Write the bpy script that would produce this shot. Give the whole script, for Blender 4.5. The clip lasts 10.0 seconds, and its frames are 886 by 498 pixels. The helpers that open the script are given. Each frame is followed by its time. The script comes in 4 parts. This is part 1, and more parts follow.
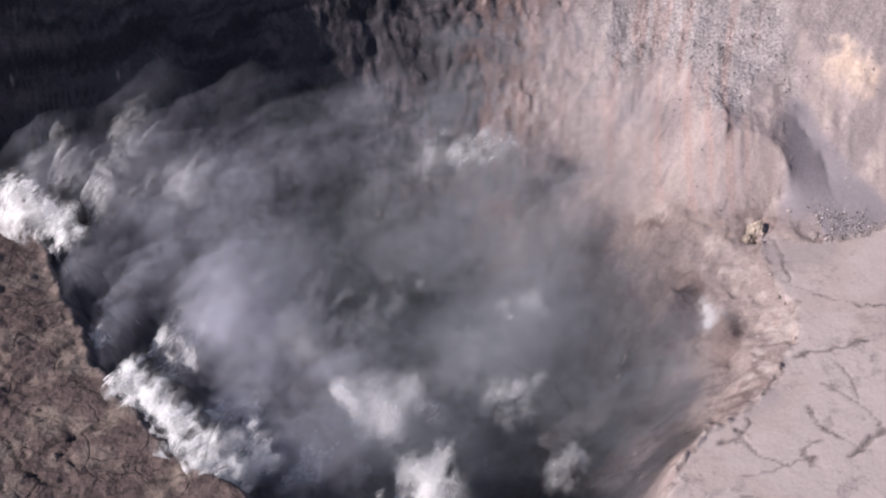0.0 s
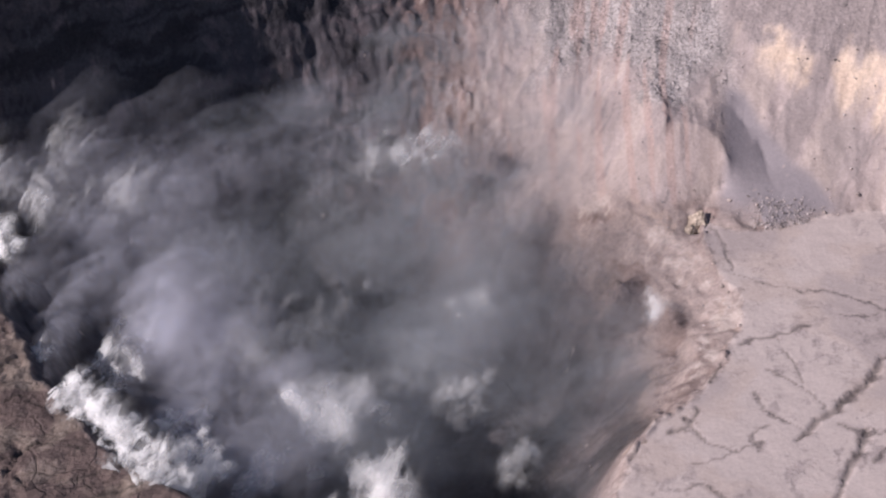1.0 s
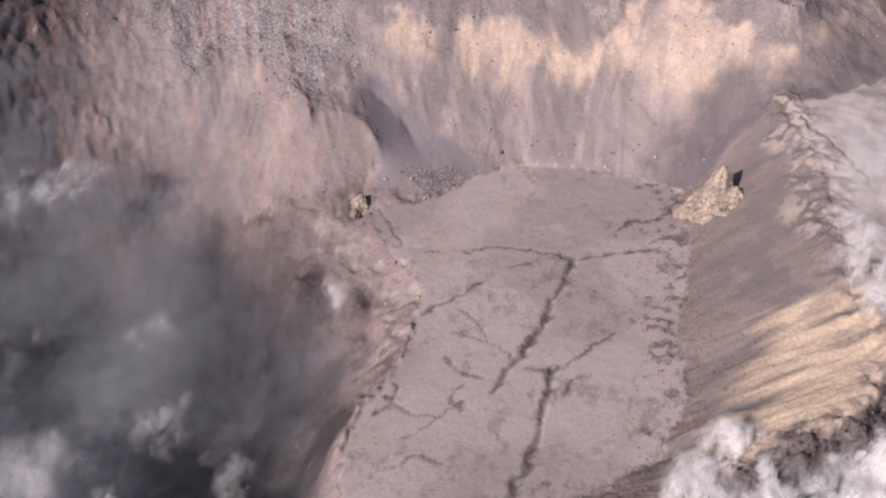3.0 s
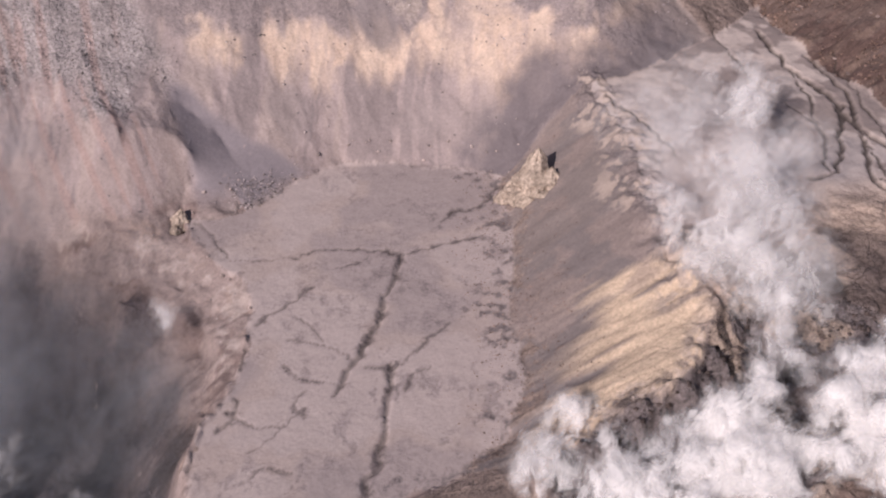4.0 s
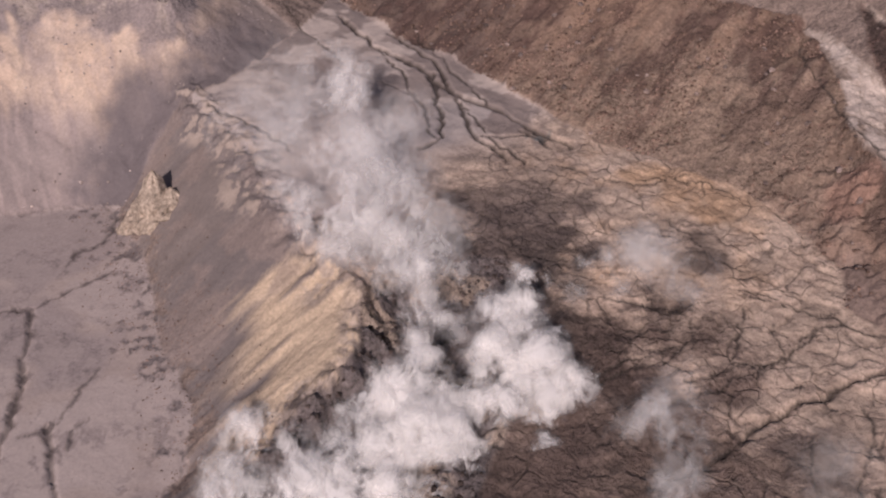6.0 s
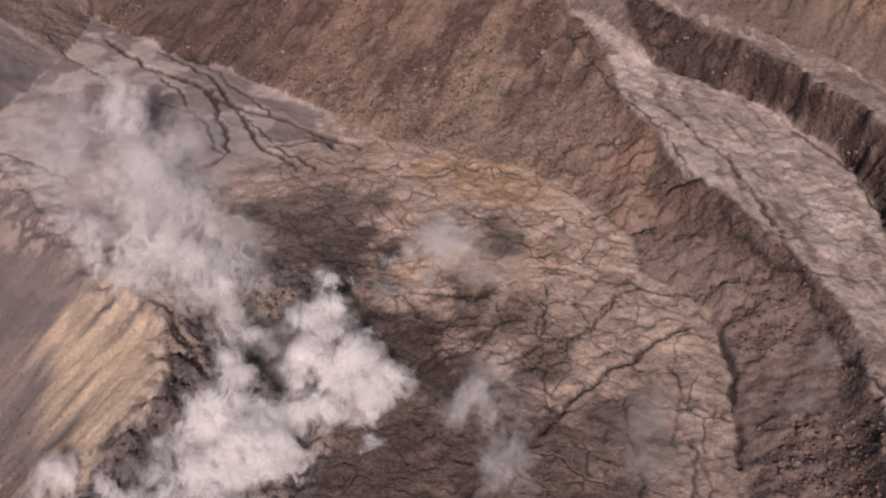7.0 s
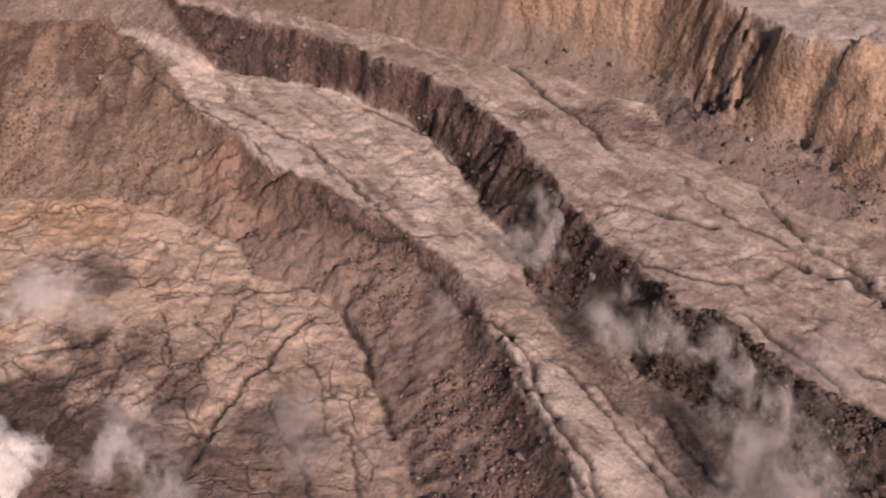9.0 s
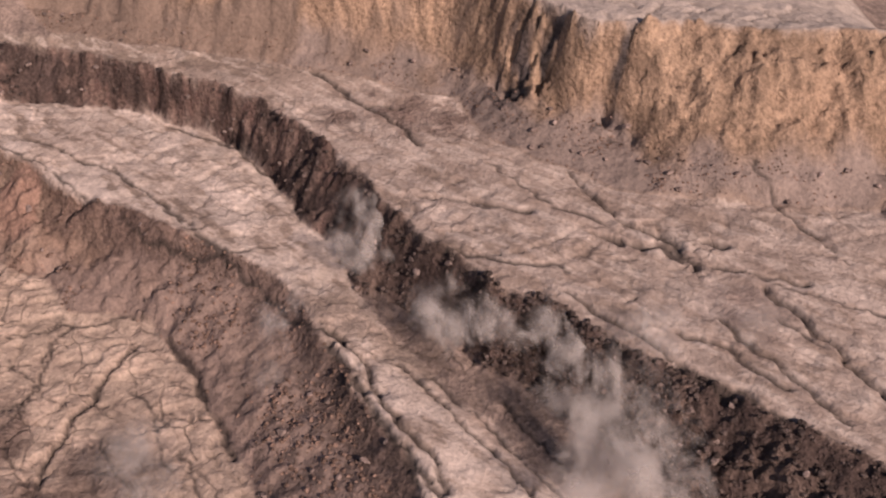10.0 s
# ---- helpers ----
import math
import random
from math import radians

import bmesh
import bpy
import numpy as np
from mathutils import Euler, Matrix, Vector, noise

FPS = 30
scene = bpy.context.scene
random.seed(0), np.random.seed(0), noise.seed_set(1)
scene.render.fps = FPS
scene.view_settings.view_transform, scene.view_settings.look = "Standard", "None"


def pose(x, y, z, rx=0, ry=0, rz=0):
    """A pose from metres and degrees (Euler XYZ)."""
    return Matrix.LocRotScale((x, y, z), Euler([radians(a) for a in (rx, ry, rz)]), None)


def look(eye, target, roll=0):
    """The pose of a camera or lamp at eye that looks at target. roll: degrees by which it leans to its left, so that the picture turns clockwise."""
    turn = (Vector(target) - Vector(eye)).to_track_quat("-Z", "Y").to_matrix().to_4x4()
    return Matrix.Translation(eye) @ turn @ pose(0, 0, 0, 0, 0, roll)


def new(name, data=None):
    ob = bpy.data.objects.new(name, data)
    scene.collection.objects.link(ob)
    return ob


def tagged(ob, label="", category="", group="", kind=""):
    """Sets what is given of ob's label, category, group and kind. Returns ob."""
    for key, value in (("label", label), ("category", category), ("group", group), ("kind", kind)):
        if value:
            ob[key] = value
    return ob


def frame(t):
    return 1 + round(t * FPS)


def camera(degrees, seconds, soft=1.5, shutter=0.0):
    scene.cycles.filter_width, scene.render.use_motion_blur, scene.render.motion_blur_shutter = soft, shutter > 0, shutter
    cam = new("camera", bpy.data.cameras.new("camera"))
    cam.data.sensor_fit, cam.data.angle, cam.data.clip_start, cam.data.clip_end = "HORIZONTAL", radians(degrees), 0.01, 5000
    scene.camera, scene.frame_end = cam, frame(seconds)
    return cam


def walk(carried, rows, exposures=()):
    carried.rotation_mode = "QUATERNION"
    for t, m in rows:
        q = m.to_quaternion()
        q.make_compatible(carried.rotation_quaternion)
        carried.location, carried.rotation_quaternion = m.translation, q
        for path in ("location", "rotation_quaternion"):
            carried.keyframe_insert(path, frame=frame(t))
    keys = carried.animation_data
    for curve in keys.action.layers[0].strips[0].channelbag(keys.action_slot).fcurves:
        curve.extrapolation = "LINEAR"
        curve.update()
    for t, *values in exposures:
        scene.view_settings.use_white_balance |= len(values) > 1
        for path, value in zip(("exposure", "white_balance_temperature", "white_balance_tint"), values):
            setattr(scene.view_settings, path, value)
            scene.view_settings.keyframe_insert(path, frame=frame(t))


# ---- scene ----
cam = camera(42.2, 10.0, soft=2.1)
walk(cam, [
    (0, pose(0.00, -0.00, 420.00, 55.050, 0.100, -0.000)),
    (0.5, pose(-0.05, 0.16, 420.04, 55.001, 0.056, -0.602)),
    (1, pose(-0.10, 0.31, 420.08, 54.987, 0.068, -3.279)),
    (1.5, pose(-0.15, 0.46, 420.13, 54.975, 0.148, -7.584)),
    (2, pose(-0.19, 0.68, 420.22, 54.955, 0.125, -12.752)),
    (2.5, pose(-0.18, 0.97, 420.39, 54.925, 0.136, -17.925)),
    (4, pose(0.07, 2.00, 421.14, 54.794, -0.167, -33.482)),
    (4.5, pose(0.29, 2.38, 421.32, 54.807, -0.223, -38.487)),
    (5, pose(0.69, 2.80, 421.38, 54.837, -0.252, -43.864)),
    (5.5, pose(1.21, 3.27, 421.34, 54.846, -0.235, -49.526)),
    (7, pose(3.10, 4.59, 420.86, 55.014, 0.106, -67.675)),
    (7.5, pose(3.82, 4.96, 420.51, 55.012, 0.003, -73.782)),
    (8, pose(4.67, 5.36, 420.01, 55.058, 0.051, -79.982)),
    (8.5, pose(5.62, 5.79, 419.43, 55.110, 0.105, -85.739)),
    (9, pose(6.68, 6.27, 418.79, 55.152, 0.114, -91.351)),
    (9.5, pose(7.76, 6.72, 418.11, 55.213, 0.096, -96.984)),
    (10, pose(8.85, 7.17, 417.40, 55.272, 0.090, -102.267)),
], exposures=[(0, 0.38, 5710, 18), (2.5, 0.0, 5910, 22), (4, -0.12, 6010, 23), (5, -0.29, 6070, 24), (6, -0.46, 6220, 25), (7.2, -0.58, 6400, 27), (8.5, -0.3, 6840, 30), (9.2, -0.16, 6990, 31), (10, -0.07, 6990, 31)])

# ---- daylight ----
SUN_AZ, SUN_EL = radians(247), radians(31)     # compass bearing of the sun from +y, clockwise
world = bpy.data.worlds.new("sky")
scene.world = world
world.use_nodes = True
wn = world.node_tree.nodes
sky = wn.new("ShaderNodeTexSky")
sky.sky_type, sky.sun_disc, sky.sun_elevation, sky.sun_rotation = "NISHITA", False, SUN_EL, SUN_AZ
wn["Background"].inputs[1].default_value = 0.059
world.node_tree.links.new(sky.outputs[0], wn["Background"].inputs[0])
sun = new("sun", bpy.data.lights.new("sun", "SUN"))
sun.data.energy, sun.data.angle, sun.data.color = 4.9, radians(0.6), (1.0, 0.9, 0.78)
to_sun = Vector((math.sin(SUN_AZ) * math.cos(SUN_EL), math.cos(SUN_AZ) * math.cos(SUN_EL), math.sin(SUN_EL)))
sun.matrix_world = look(to_sun * 1000, (0, 0, 0))
scene.cycles.transparent_max_bounces = 128

# ---- noise on arrays ----
LATTICE = np.random.RandomState(7).rand(256, 256)


def lattice_noise(x, y, size, seed=0):
    x, y = x / size + seed * 17.31, y / size + seed * 9.77
    i, j = np.floor(x).astype(int), np.floor(y).astype(int)
    u, v = x - i, y - j
    u, v = u * u * u * (u * (u * 6 - 15) + 10), v * v * v * (v * (v * 6 - 15) + 10)
    a, b = LATTICE[i % 256, j % 256], LATTICE[(i + 1) % 256, j % 256]
    c, d = LATTICE[i % 256, (j + 1) % 256], LATTICE[(i + 1) % 256, (j + 1) % 256]
    return (a * (1 - u) + b * u) * (1 - v) + (c * (1 - u) + d * u) * v - 0.5


def fractal(x, y, size, octaves=4, seed=0, gain=0.5):
    total, amp = 0.0, 1.0
    for k in range(octaves):
        total = total + amp * lattice_noise(x, y, size, seed + k * 3)
        size, amp = size * 0.47, amp * gain
    return total


def cell_edges(x, y, size, seed=0):
    """Distance to the nearest border between irregular cells, in cells, and a chance value for each cell."""
    x, y = x / size, y / size
    i, j = np.floor(x).astype(int), np.floor(y).astype(int)
    near, second, chance = np.full(x.shape, 9.0), np.full(x.shape, 9.0), np.zeros(x.shape)
    for a in (-1, 0, 1):
        for b in (-1, 0, 1):
            p, q = i + a, j + b
            px = p + LATTICE[(p + seed * 31) % 256, (q + 57) % 256]
            py = q + LATTICE[(p + 91) % 256, (q + seed * 13) % 256]
            d = np.hypot(px - x, py - y)
            second = np.minimum(second, np.maximum(near, d))
            chance = np.where(d < near, LATTICE[(p + seed * 7) % 256, (q + 133) % 256], chance)
            near = np.minimum(near, d)
    return second - near, chance


def inside(x, y, ring):
    odd = np.zeros(x.shape, bool)
    for (ax, ay, *_), (bx, by, *_) in zip(ring, ring[1:] + ring[:1]):
        if ay != by:
            odd ^= ((ay > y) != (by > y)) & (x < (bx - ax) * (y - ay) / (by - ay) + ax)
    return odd


def smooth(a, lo, hi):
    t = np.clip((a - lo) / (hi - lo), 0, 1)
    return t * t * (3 - 2 * t)


# ---- break lines of the crater: x, y, height over the sunken block ----
LINES = {}
LINES["block_north"] = [(207, 618, 0), (229, 605, 0), (251, 608, 0), (302, 627, 0), (327, 627, 0), (361, 606, 0), (390, 577, 0), (414, 550, 0)]
LINES["block_east"] = [(414, 550, 0), (382, 497, 0), (345, 447, 0), (316, 402, 0), (295, 364, 0), (267, 341, 0), (227, 334, 0), (194, 334, 0), (159, 328, 0)]
LINES["block_west"] = [(207, 626, 0), (197, 594, 0), (206, 564, 0), (213, 542, 0), (200, 504, 0), (179, 478, 0), (162, 453, 0), (134, 433, 0), (121, 415, 0), (107, 375, 0), (96, 342, 0)]
LINES["bench_rim"] = [(482, 546, 55), (465, 496, 55), (444, 449, 55), (418, 417, 55), (401, 380, 55), (391, 357, 55), (378, 316, 55), (346, 287, 52), (323, 283, 50), (303, 289, 46), (281, 294, 36), (255, 296, 25)]
LINES["platform_rim"] = [(415, 325, 55), (438, 285, 54), (448, 253, 52), (412, 218, 50), (389, 182, 50), (362, 180, 50), (341, 196, 50), (297, 189, 50), (274, 185, 50)]
LINES["vent_floor"] = [(394, 290, 34), (366, 260, 28), (332, 260, 20), (277, 267, 10)]
LINES["platform_north"] = [(478, 541, 58), (511, 533, 58), (597, 549, 58), (671, 569, 58)]
LINES["platform_foot"] = [(661, 555, 58), (640, 482, 58), (629, 422, 58), (627, 414, 57), (597, 324, 56), (587, 278, 55), (586, 201, 55), (567, 155, 55), (542, 113, 55), (508, 97, 55), (499, 75, 55), (482, 53, 55), (451, 38, 55), (391, 22, 55), (341, 10, 55)]
LINES["terrace_edge"] = [(731, 210, 100), (683, 169, 97), (613, 133, 94), (557, 74, 90), (503, 18, 87), (486, 2, 85), (450, -19, 85), (419, -27, 85), (382, -32, 85), (357, -44, 85), (320, -53, 85), (299, -57, 85), (274, -63, 85)]
LINES["slope_top"] = [(800, 480, 106), (775, 420, 106), (740, 352, 105), (738, 290, 105), (732, 222, 104)]
LINES["terrace_back"] = [(679, 139, 92), (658, 72, 90), (629, 22, 88), (585, -8, 86), (519, -30, 85), (484, -40, 84), (449, -48, 82), (416, -58, 80), (377, -74, 78), (342, -93, 77), (309, -110, 76), (278, -124, 75)]
LINES["gully"] = [(455, -54, 80), (421, -81, 79), (374, -106, 78), (334, -130, 77), (295, -149, 76), (265, -167, 74)]
LINES["upper_edge"] = [(737, 182, 118), (716, 143, 118), (687, 95, 118), (683, 91, 118), (647, 34, 118), (621, 3, 118), (593, -21, 118), (543, -46, 117), (506, -61, 116), (473, -70, 115), (446, -78, 115), (403, -105, 115), (381, -127, 115), (351, -142, 115), (328, -167, 115), (294, -190, 115), (267, -214, 115), (246, -231, 115)]
LINES["upper_foot"] = [(704, 101, 122), (672, 33, 121), (620, -50, 121), (596, -92, 120), (566, -125, 120), (525, -131, 120), (496, -151, 119), (463, -182, 118), (447, -220, 118), (417, -299, 118)]
LINES["cliff_foot"] = [(737, 116, 129), (702, 66, 128), (655, 0, 127), (630, -51, 127), (609, -95, 127), (592, -128, 130), (568, -139, 131), (540, -149, 131), (526, -164, 131), (514, -183, 130), (498, -193, 126), (468, -206, 126), (446, -232, 128), (436, -308, 128)]
LINES["cliff_rim"] = [(790, 150, 182), (722, 40, 182), (672, -28, 182), (644, -72, 182), (632, -108, 182), (615, -136, 182), (590, -152, 182), (562, -162, 182), (541, -174, 182), (521, -184, 182), (517, -204, 182), (509, -237, 182), (497, -262, 182), (491, -290, 182), (481, -320, 182), (468, -353, 182)]
LINES["cliff_back"] = [(850, 160, 187), (790, 20, 187), (740, -60, 186), (690, -140, 186), (640, -220, 186), (610, -300, 186), (590, -345, 186)]
LINES["cliff_far"] = [(1250, 260, 190), (1100, 0, 190), (900, -300, 190), (800, -700, 190)]
# west end, out of view, is raised so its shadow reaches further along the wall
LINES["wall_top"] = [(-420, 560, 170), (-330, 590, 172), (-262, 648, 172), (-195, 712, 165), (-115, 772, 142), (-25, 815, 121), (49, 832, 112), (216, 825, 110), (296, 762, 108), (392, 724, 106), (485, 682, 106), (500, 632, 104), (520, 592, 100), (560, 630, 100), (660, 690, 104), (760, 610, 106), (800, 480, 106)]
LINES["spur"] = [(467, 561, 45), (442, 563, 20), (414, 550, 0)]
LINES["ridge"] = [(179, 717, 60), (187, 662, 55), (216, 664, 45), (223, 648, 30), (218, 642, 12), (195, 624, 0), (202, 608, -10)]
LINES["niche"] = [(231, 709, 60), (246, 681, 40), (256, 647, 20), (259, 622, 2)]
LINES["near_rim"] = [(-358, 597, 50), (-295, 566, 50), (-244, 558, 50), (-223, 531, 50), (-207, 498, 50), (-187, 460, 50), (-160, 416, 50), (-136, 383, 50), (-115, 364, 50), (-95, 352, 50), (-77, 342, 50), (-53, 319, 50), (-19, 285, 50), (60, 230, 50), (160, 190, 50), (230, 180, 50), (274, 185, 50)]
LINES["near_back"] = [(-600, 420, 62), (-420, 250, 60), (-250, 120, 58), (0, 20, 58), (200, -20, 60), (300, -20, 60)]
LINES["pit_near"] = [(-215, 575, 0), (-160, 540, -80), (-120, 470, -105), (-40, 420, -115), (40, 400, -115), (80, 440, -105)]
LINES["pit_far"] = [(-262, 615, 10), (-190, 615, -60), (-80, 665, -110), (20, 655, -120), (75, 600, -112), (95, 530, -100)]
LINES["pit_mid"] = [(-150, 600, -115), (-50, 560, -128), (30, 510, -125)]
LINES["pit_ledge"] = [(144, 580, -16), (159, 548, -26), (138, 507, -40), (113, 483, -58)]
# ---- open fissures: width, then the way in plan ----
ASH_BLOCK_CRACKS = [
    (4.5, [(305, 509), (287, 486), (261, 463), (240, 446), (220, 430), (206, 417)]),
    (4.5, [(245, 422), (229, 402), (217, 379), (200, 361), (178, 346)]),
    (2.5, [(213, 562), (245, 539), (262, 541), (287, 528), (305, 509), (331, 503), (360, 500)]),
    (3, [(345, 525), (362, 530), (379, 527), (406, 539)]),
    (3, [(195, 493), (219, 503), (243, 509)]),
    (2, [(195, 457), (197, 440), (210, 425)]),
    (2.5, [(152, 437), (159, 417), (172, 411), (189, 418)]),
    (2.5, [(263, 518), (286, 518)]),
    (2.5, [(210, 613), (212, 585), (213, 562)]),
    (2.5, [(181, 482), (170, 463)]),
    (2, [(203, 473), (220, 457), (229, 440)]),
]
ASH_BLOCK_CRACKS_MORE = [
    (2, [(243, 420), (269, 426), (294, 435)]),
    (2, [(149, 404), (162, 405), (173, 413)]),
    (2, [(137, 385), (151, 389), (161, 378)]),
    (2, [(219, 490), (224, 471), (222, 460)]),
    (2.2, [(230, 429), (242, 418), (253, 419)]),
    (2.4, [(241, 400), (252, 409), (261, 408)]),
    (2.2, [(196, 429), (184, 421), (185, 410)]),
    (2.4, [(140, 425), (155, 430), (159, 443)]),
]
BENCH_CRACKS = [
    (6, [(638, 535), (615, 484), (605, 439), (588, 393), (583, 362), (574, 325), (572, 295)]),
    (4, [(639, 486), (620, 435), (581, 388), (548, 355), (533, 319)]),
    (4, [(605, 425), (536, 369), (513, 374)]),
    (3, [(480, 523), (477, 478), (467, 438)]),
    (5, [(567, 333), (569, 320), (562, 309)]),
    (3, [(625, 502), (590, 443), (553, 396), (527, 369)]),
    (3, [(581, 388), (546, 336), (534, 308)]),
    (3, [(650, 474), (609, 407), (587, 369)]),
    (3, [(548, 355), (559, 332), (569, 320)]),
    (2.4, [(617, 575), (586, 503), (570, 452), (570, 413)]),
]
PLATFORM_CRACKS = [
    (2.5, [(545, 294), (546, 264), (558, 236), (582, 222)]),
    (2.5, [(382, 180), (401, 170), (422, 154), (448, 151)]),
    (3, [(451, 188), (455, 173), (463, 160)]),
    (2.4, [(534, 211), (511, 174), (508, 153)]),
    (2, [(409, 186), (433, 177), (445, 166)]),
]
PLATFORM_SOUTH_CRACKS = [
    (3.5, [(362, 114), (390, 103), (422, 93), (449, 77), (469, 62)]),
    (3, [(316, 130), (331, 125), (345, 120)]),
    (2.5, [(402, 135), (431, 116), (461, 107), (492, 100)]),
    (2, [(478, 143), (451, 131), (437, 129)]),
    (2.5, [(487, 149), (491, 122), (504, 97)]),
    (2.5, [(336, 165), (349, 157), (363, 149)]),
    (2, [(455, 160), (434, 149)]),
    (2, [(408, 78), (376, 67), (351, 57)]),
    (2, [(474, 126), (454, 111), (430, 112)]),
    (2.2, [(384, 148), (402, 135), (416, 123)]),
    (2.4, [(375, 98), (367, 80), (346, 69)]),
]
TERRACE_CRACKS = [
    (3.5, [(465, 43), (435, 33), (395, 23)]),
    (3.4, [(640, 136), (612, 102), (586, 70), (538, 40), (494, 13)]),
    (4.7, [(417, -27), (379, -37), (339, -49), (313, -59)]),
    (3.4, [(400, -55), (370, -70), (342, -83), (314, -94)]),
    (2.7, [(395, -34), (356, -45), (322, -50)]),
    (3, [(590, 71), (523, 33), (487, 9), (440, -14), (419, -33)]),
    (3, [(633, 38), (597, 1), (568, -13)]),
    (2.7, [(619, 134), (579, 94), (524, 52), (497, 16)]),
    (4.1, [(425, -33), (383, -42), (341, -57), (315, -62)]),
    (3, [(390, -69), (357, -84), (323, -102), (306, -108)]),
    (2, [(439, 66), (410, 54), (380, 50)]),
]
UPPER_TERRACE_CRACKS = [
    (4.1, [(485, -159), (439, -173), (416, -187)]),
    (4.7, [(432, -155), (421, -164)]),
    (8.1, [(416, -173), (412, -184), (401, -191)]),
    (5.4, [(413, -205), (406, -213)]),
    (4.1, [(374, -216), (337, -223), (299, -232)]),
    (4.7, [(474, -109), (456, -130)]),
    (4.7, [(618, -49), (597, -63), (583, -70), (570, -87)]),
    (3.4, [(336, -161), (315, -176), (295, -190)]),
    (2.7, [(389, -209), (367, -231), (344, -258)]),
    (3, [(499, -121), (456, -145), (437, -161)]),
    (3, [(435, -84), (415, -111), (405, -137)]),
    (3.2, [(389, -130), (360, -150), (331, -164)]),
    (3.2, [(360, -186), (319, -202), (291, -211)]),
    (3, [(454, -244), (415, -254), (381, -259)]),
]
NEAR_RIM_CRACKS = [
    (3, [(-202, 379), (-183, 358), (-156, 342)]),
    (2.5, [(-203, 435), (-194, 422), (-179, 431)]),
    (2, [(-146, 358), (-132, 363), (-120, 369)]),
    (2.6, [(-212, 410), (-192, 406), (-176, 418), (-161, 410)]),
    (2.6, [(-230, 466), (-215, 476), (-203, 486)]),
    (2.4, [(-179, 369), (-159, 383), (-140, 379)]),
    (2.4, [(-147, 342), (-129, 351), (-113, 356)]),
]
PLATE_CRACKS = [
    (2.6, [(390, 180), (401, 176), (414, 169), (426, 164), (433, 155), (445, 149)]),
    (2.8, [(408, 141), (418, 133), (433, 124), (442, 113), (451, 108), (470, 107), (486, 103), (496, 95)]),
    (3.4, [(471, 46), (453, 38), (428, 30), (407, 27), (384, 22)]),
    (2.6, [(490, 152), (493, 137), (494, 118), (499, 100), (492, 87), (494, 72), (490, 56)]),
    (3.2, [(446, 198), (454, 185), (461, 169), (474, 157)]),
    (2.8, [(333, 136), (339, 128), (345, 122), (363, 115)]),
    (2.6, [(370, 66), (355, 57), (341, 54)]),
    (2.6, [(392, 44), (370, 39), (343, 34)]),
    (2.4, [(562, 243), (571, 229), (579, 207), (574, 184)]),
]
TERRACE_SEAMS = [
    (2.4, [(496, 11), (500, -3), (500, -15)]),
    (2.8, [(364, -96), (346, -103), (325, -112)]),
    (2.6, [(691, 197), (660, 167), (635, 146), (616, 131)]),
]
UPPER_SEAMS = [
    (3.6, [(621, -48), (603, -60), (580, -73), (530, -92)]),
    (3.6, [(482, -85), (471, -106), (464, -121), (457, -131)]),
    (4.5, [(432, -179), (423, -187), (406, -192), (394, -195)]),
    (3.2, [(354, -168), (343, -183), (324, -189), (312, -198)]),
    (3.4, [(396, -201), (382, -219), (374, -234)]),
    (3, [(355, -212), (331, -220)]),
]
FISSURES = ASH_BLOCK_CRACKS + ASH_BLOCK_CRACKS_MORE + BENCH_CRACKS + PLATFORM_CRACKS + PLATFORM_SOUTH_CRACKS + TERRACE_CRACKS + UPPER_TERRACE_CRACKS + NEAR_RIM_CRACKS + PLATE_CRACKS + TERRACE_SEAMS + UPPER_SEAMS


def axis(lo, hi, step):
    core = np.arange(lo, hi, step)
    out = [step]
    while sum(out) < 4200:
        out.append(out[-1] * 1.13)
    run = np.cumsum(out)
    return np.concatenate([(lo - run)[::-1], core, core[-1] + run])


XS, YS = axis(-400, 800, 1.4), axis(-350, 850, 1.4)
NX, NY = len(XS), len(YS)
GX, GY = np.meshgrid(XS, YS, indexing="ij")


def along(points, step):
    p = np.array(points, float)
    d = np.concatenate([[0], np.cumsum(np.hypot(*(p[1:, :2] - p[:-1, :2]).T))])
    s = np.arange(0, d[-1] + step, step)
    return np.stack([np.interp(s, d, p[:, k]) for k in range(p.shape[1])], 1)


def ragged(x, y, big=4.0, small=1.6):
    return (x + 2 * big * fractal(x, y, 30, 2, 21) + 2 * small * fractal(x, y, 6, 2, 23),
            y + 2 * big * fractal(x, y, 30, 2, 25) + 2 * small * fractal(x, y, 6, 2, 27))


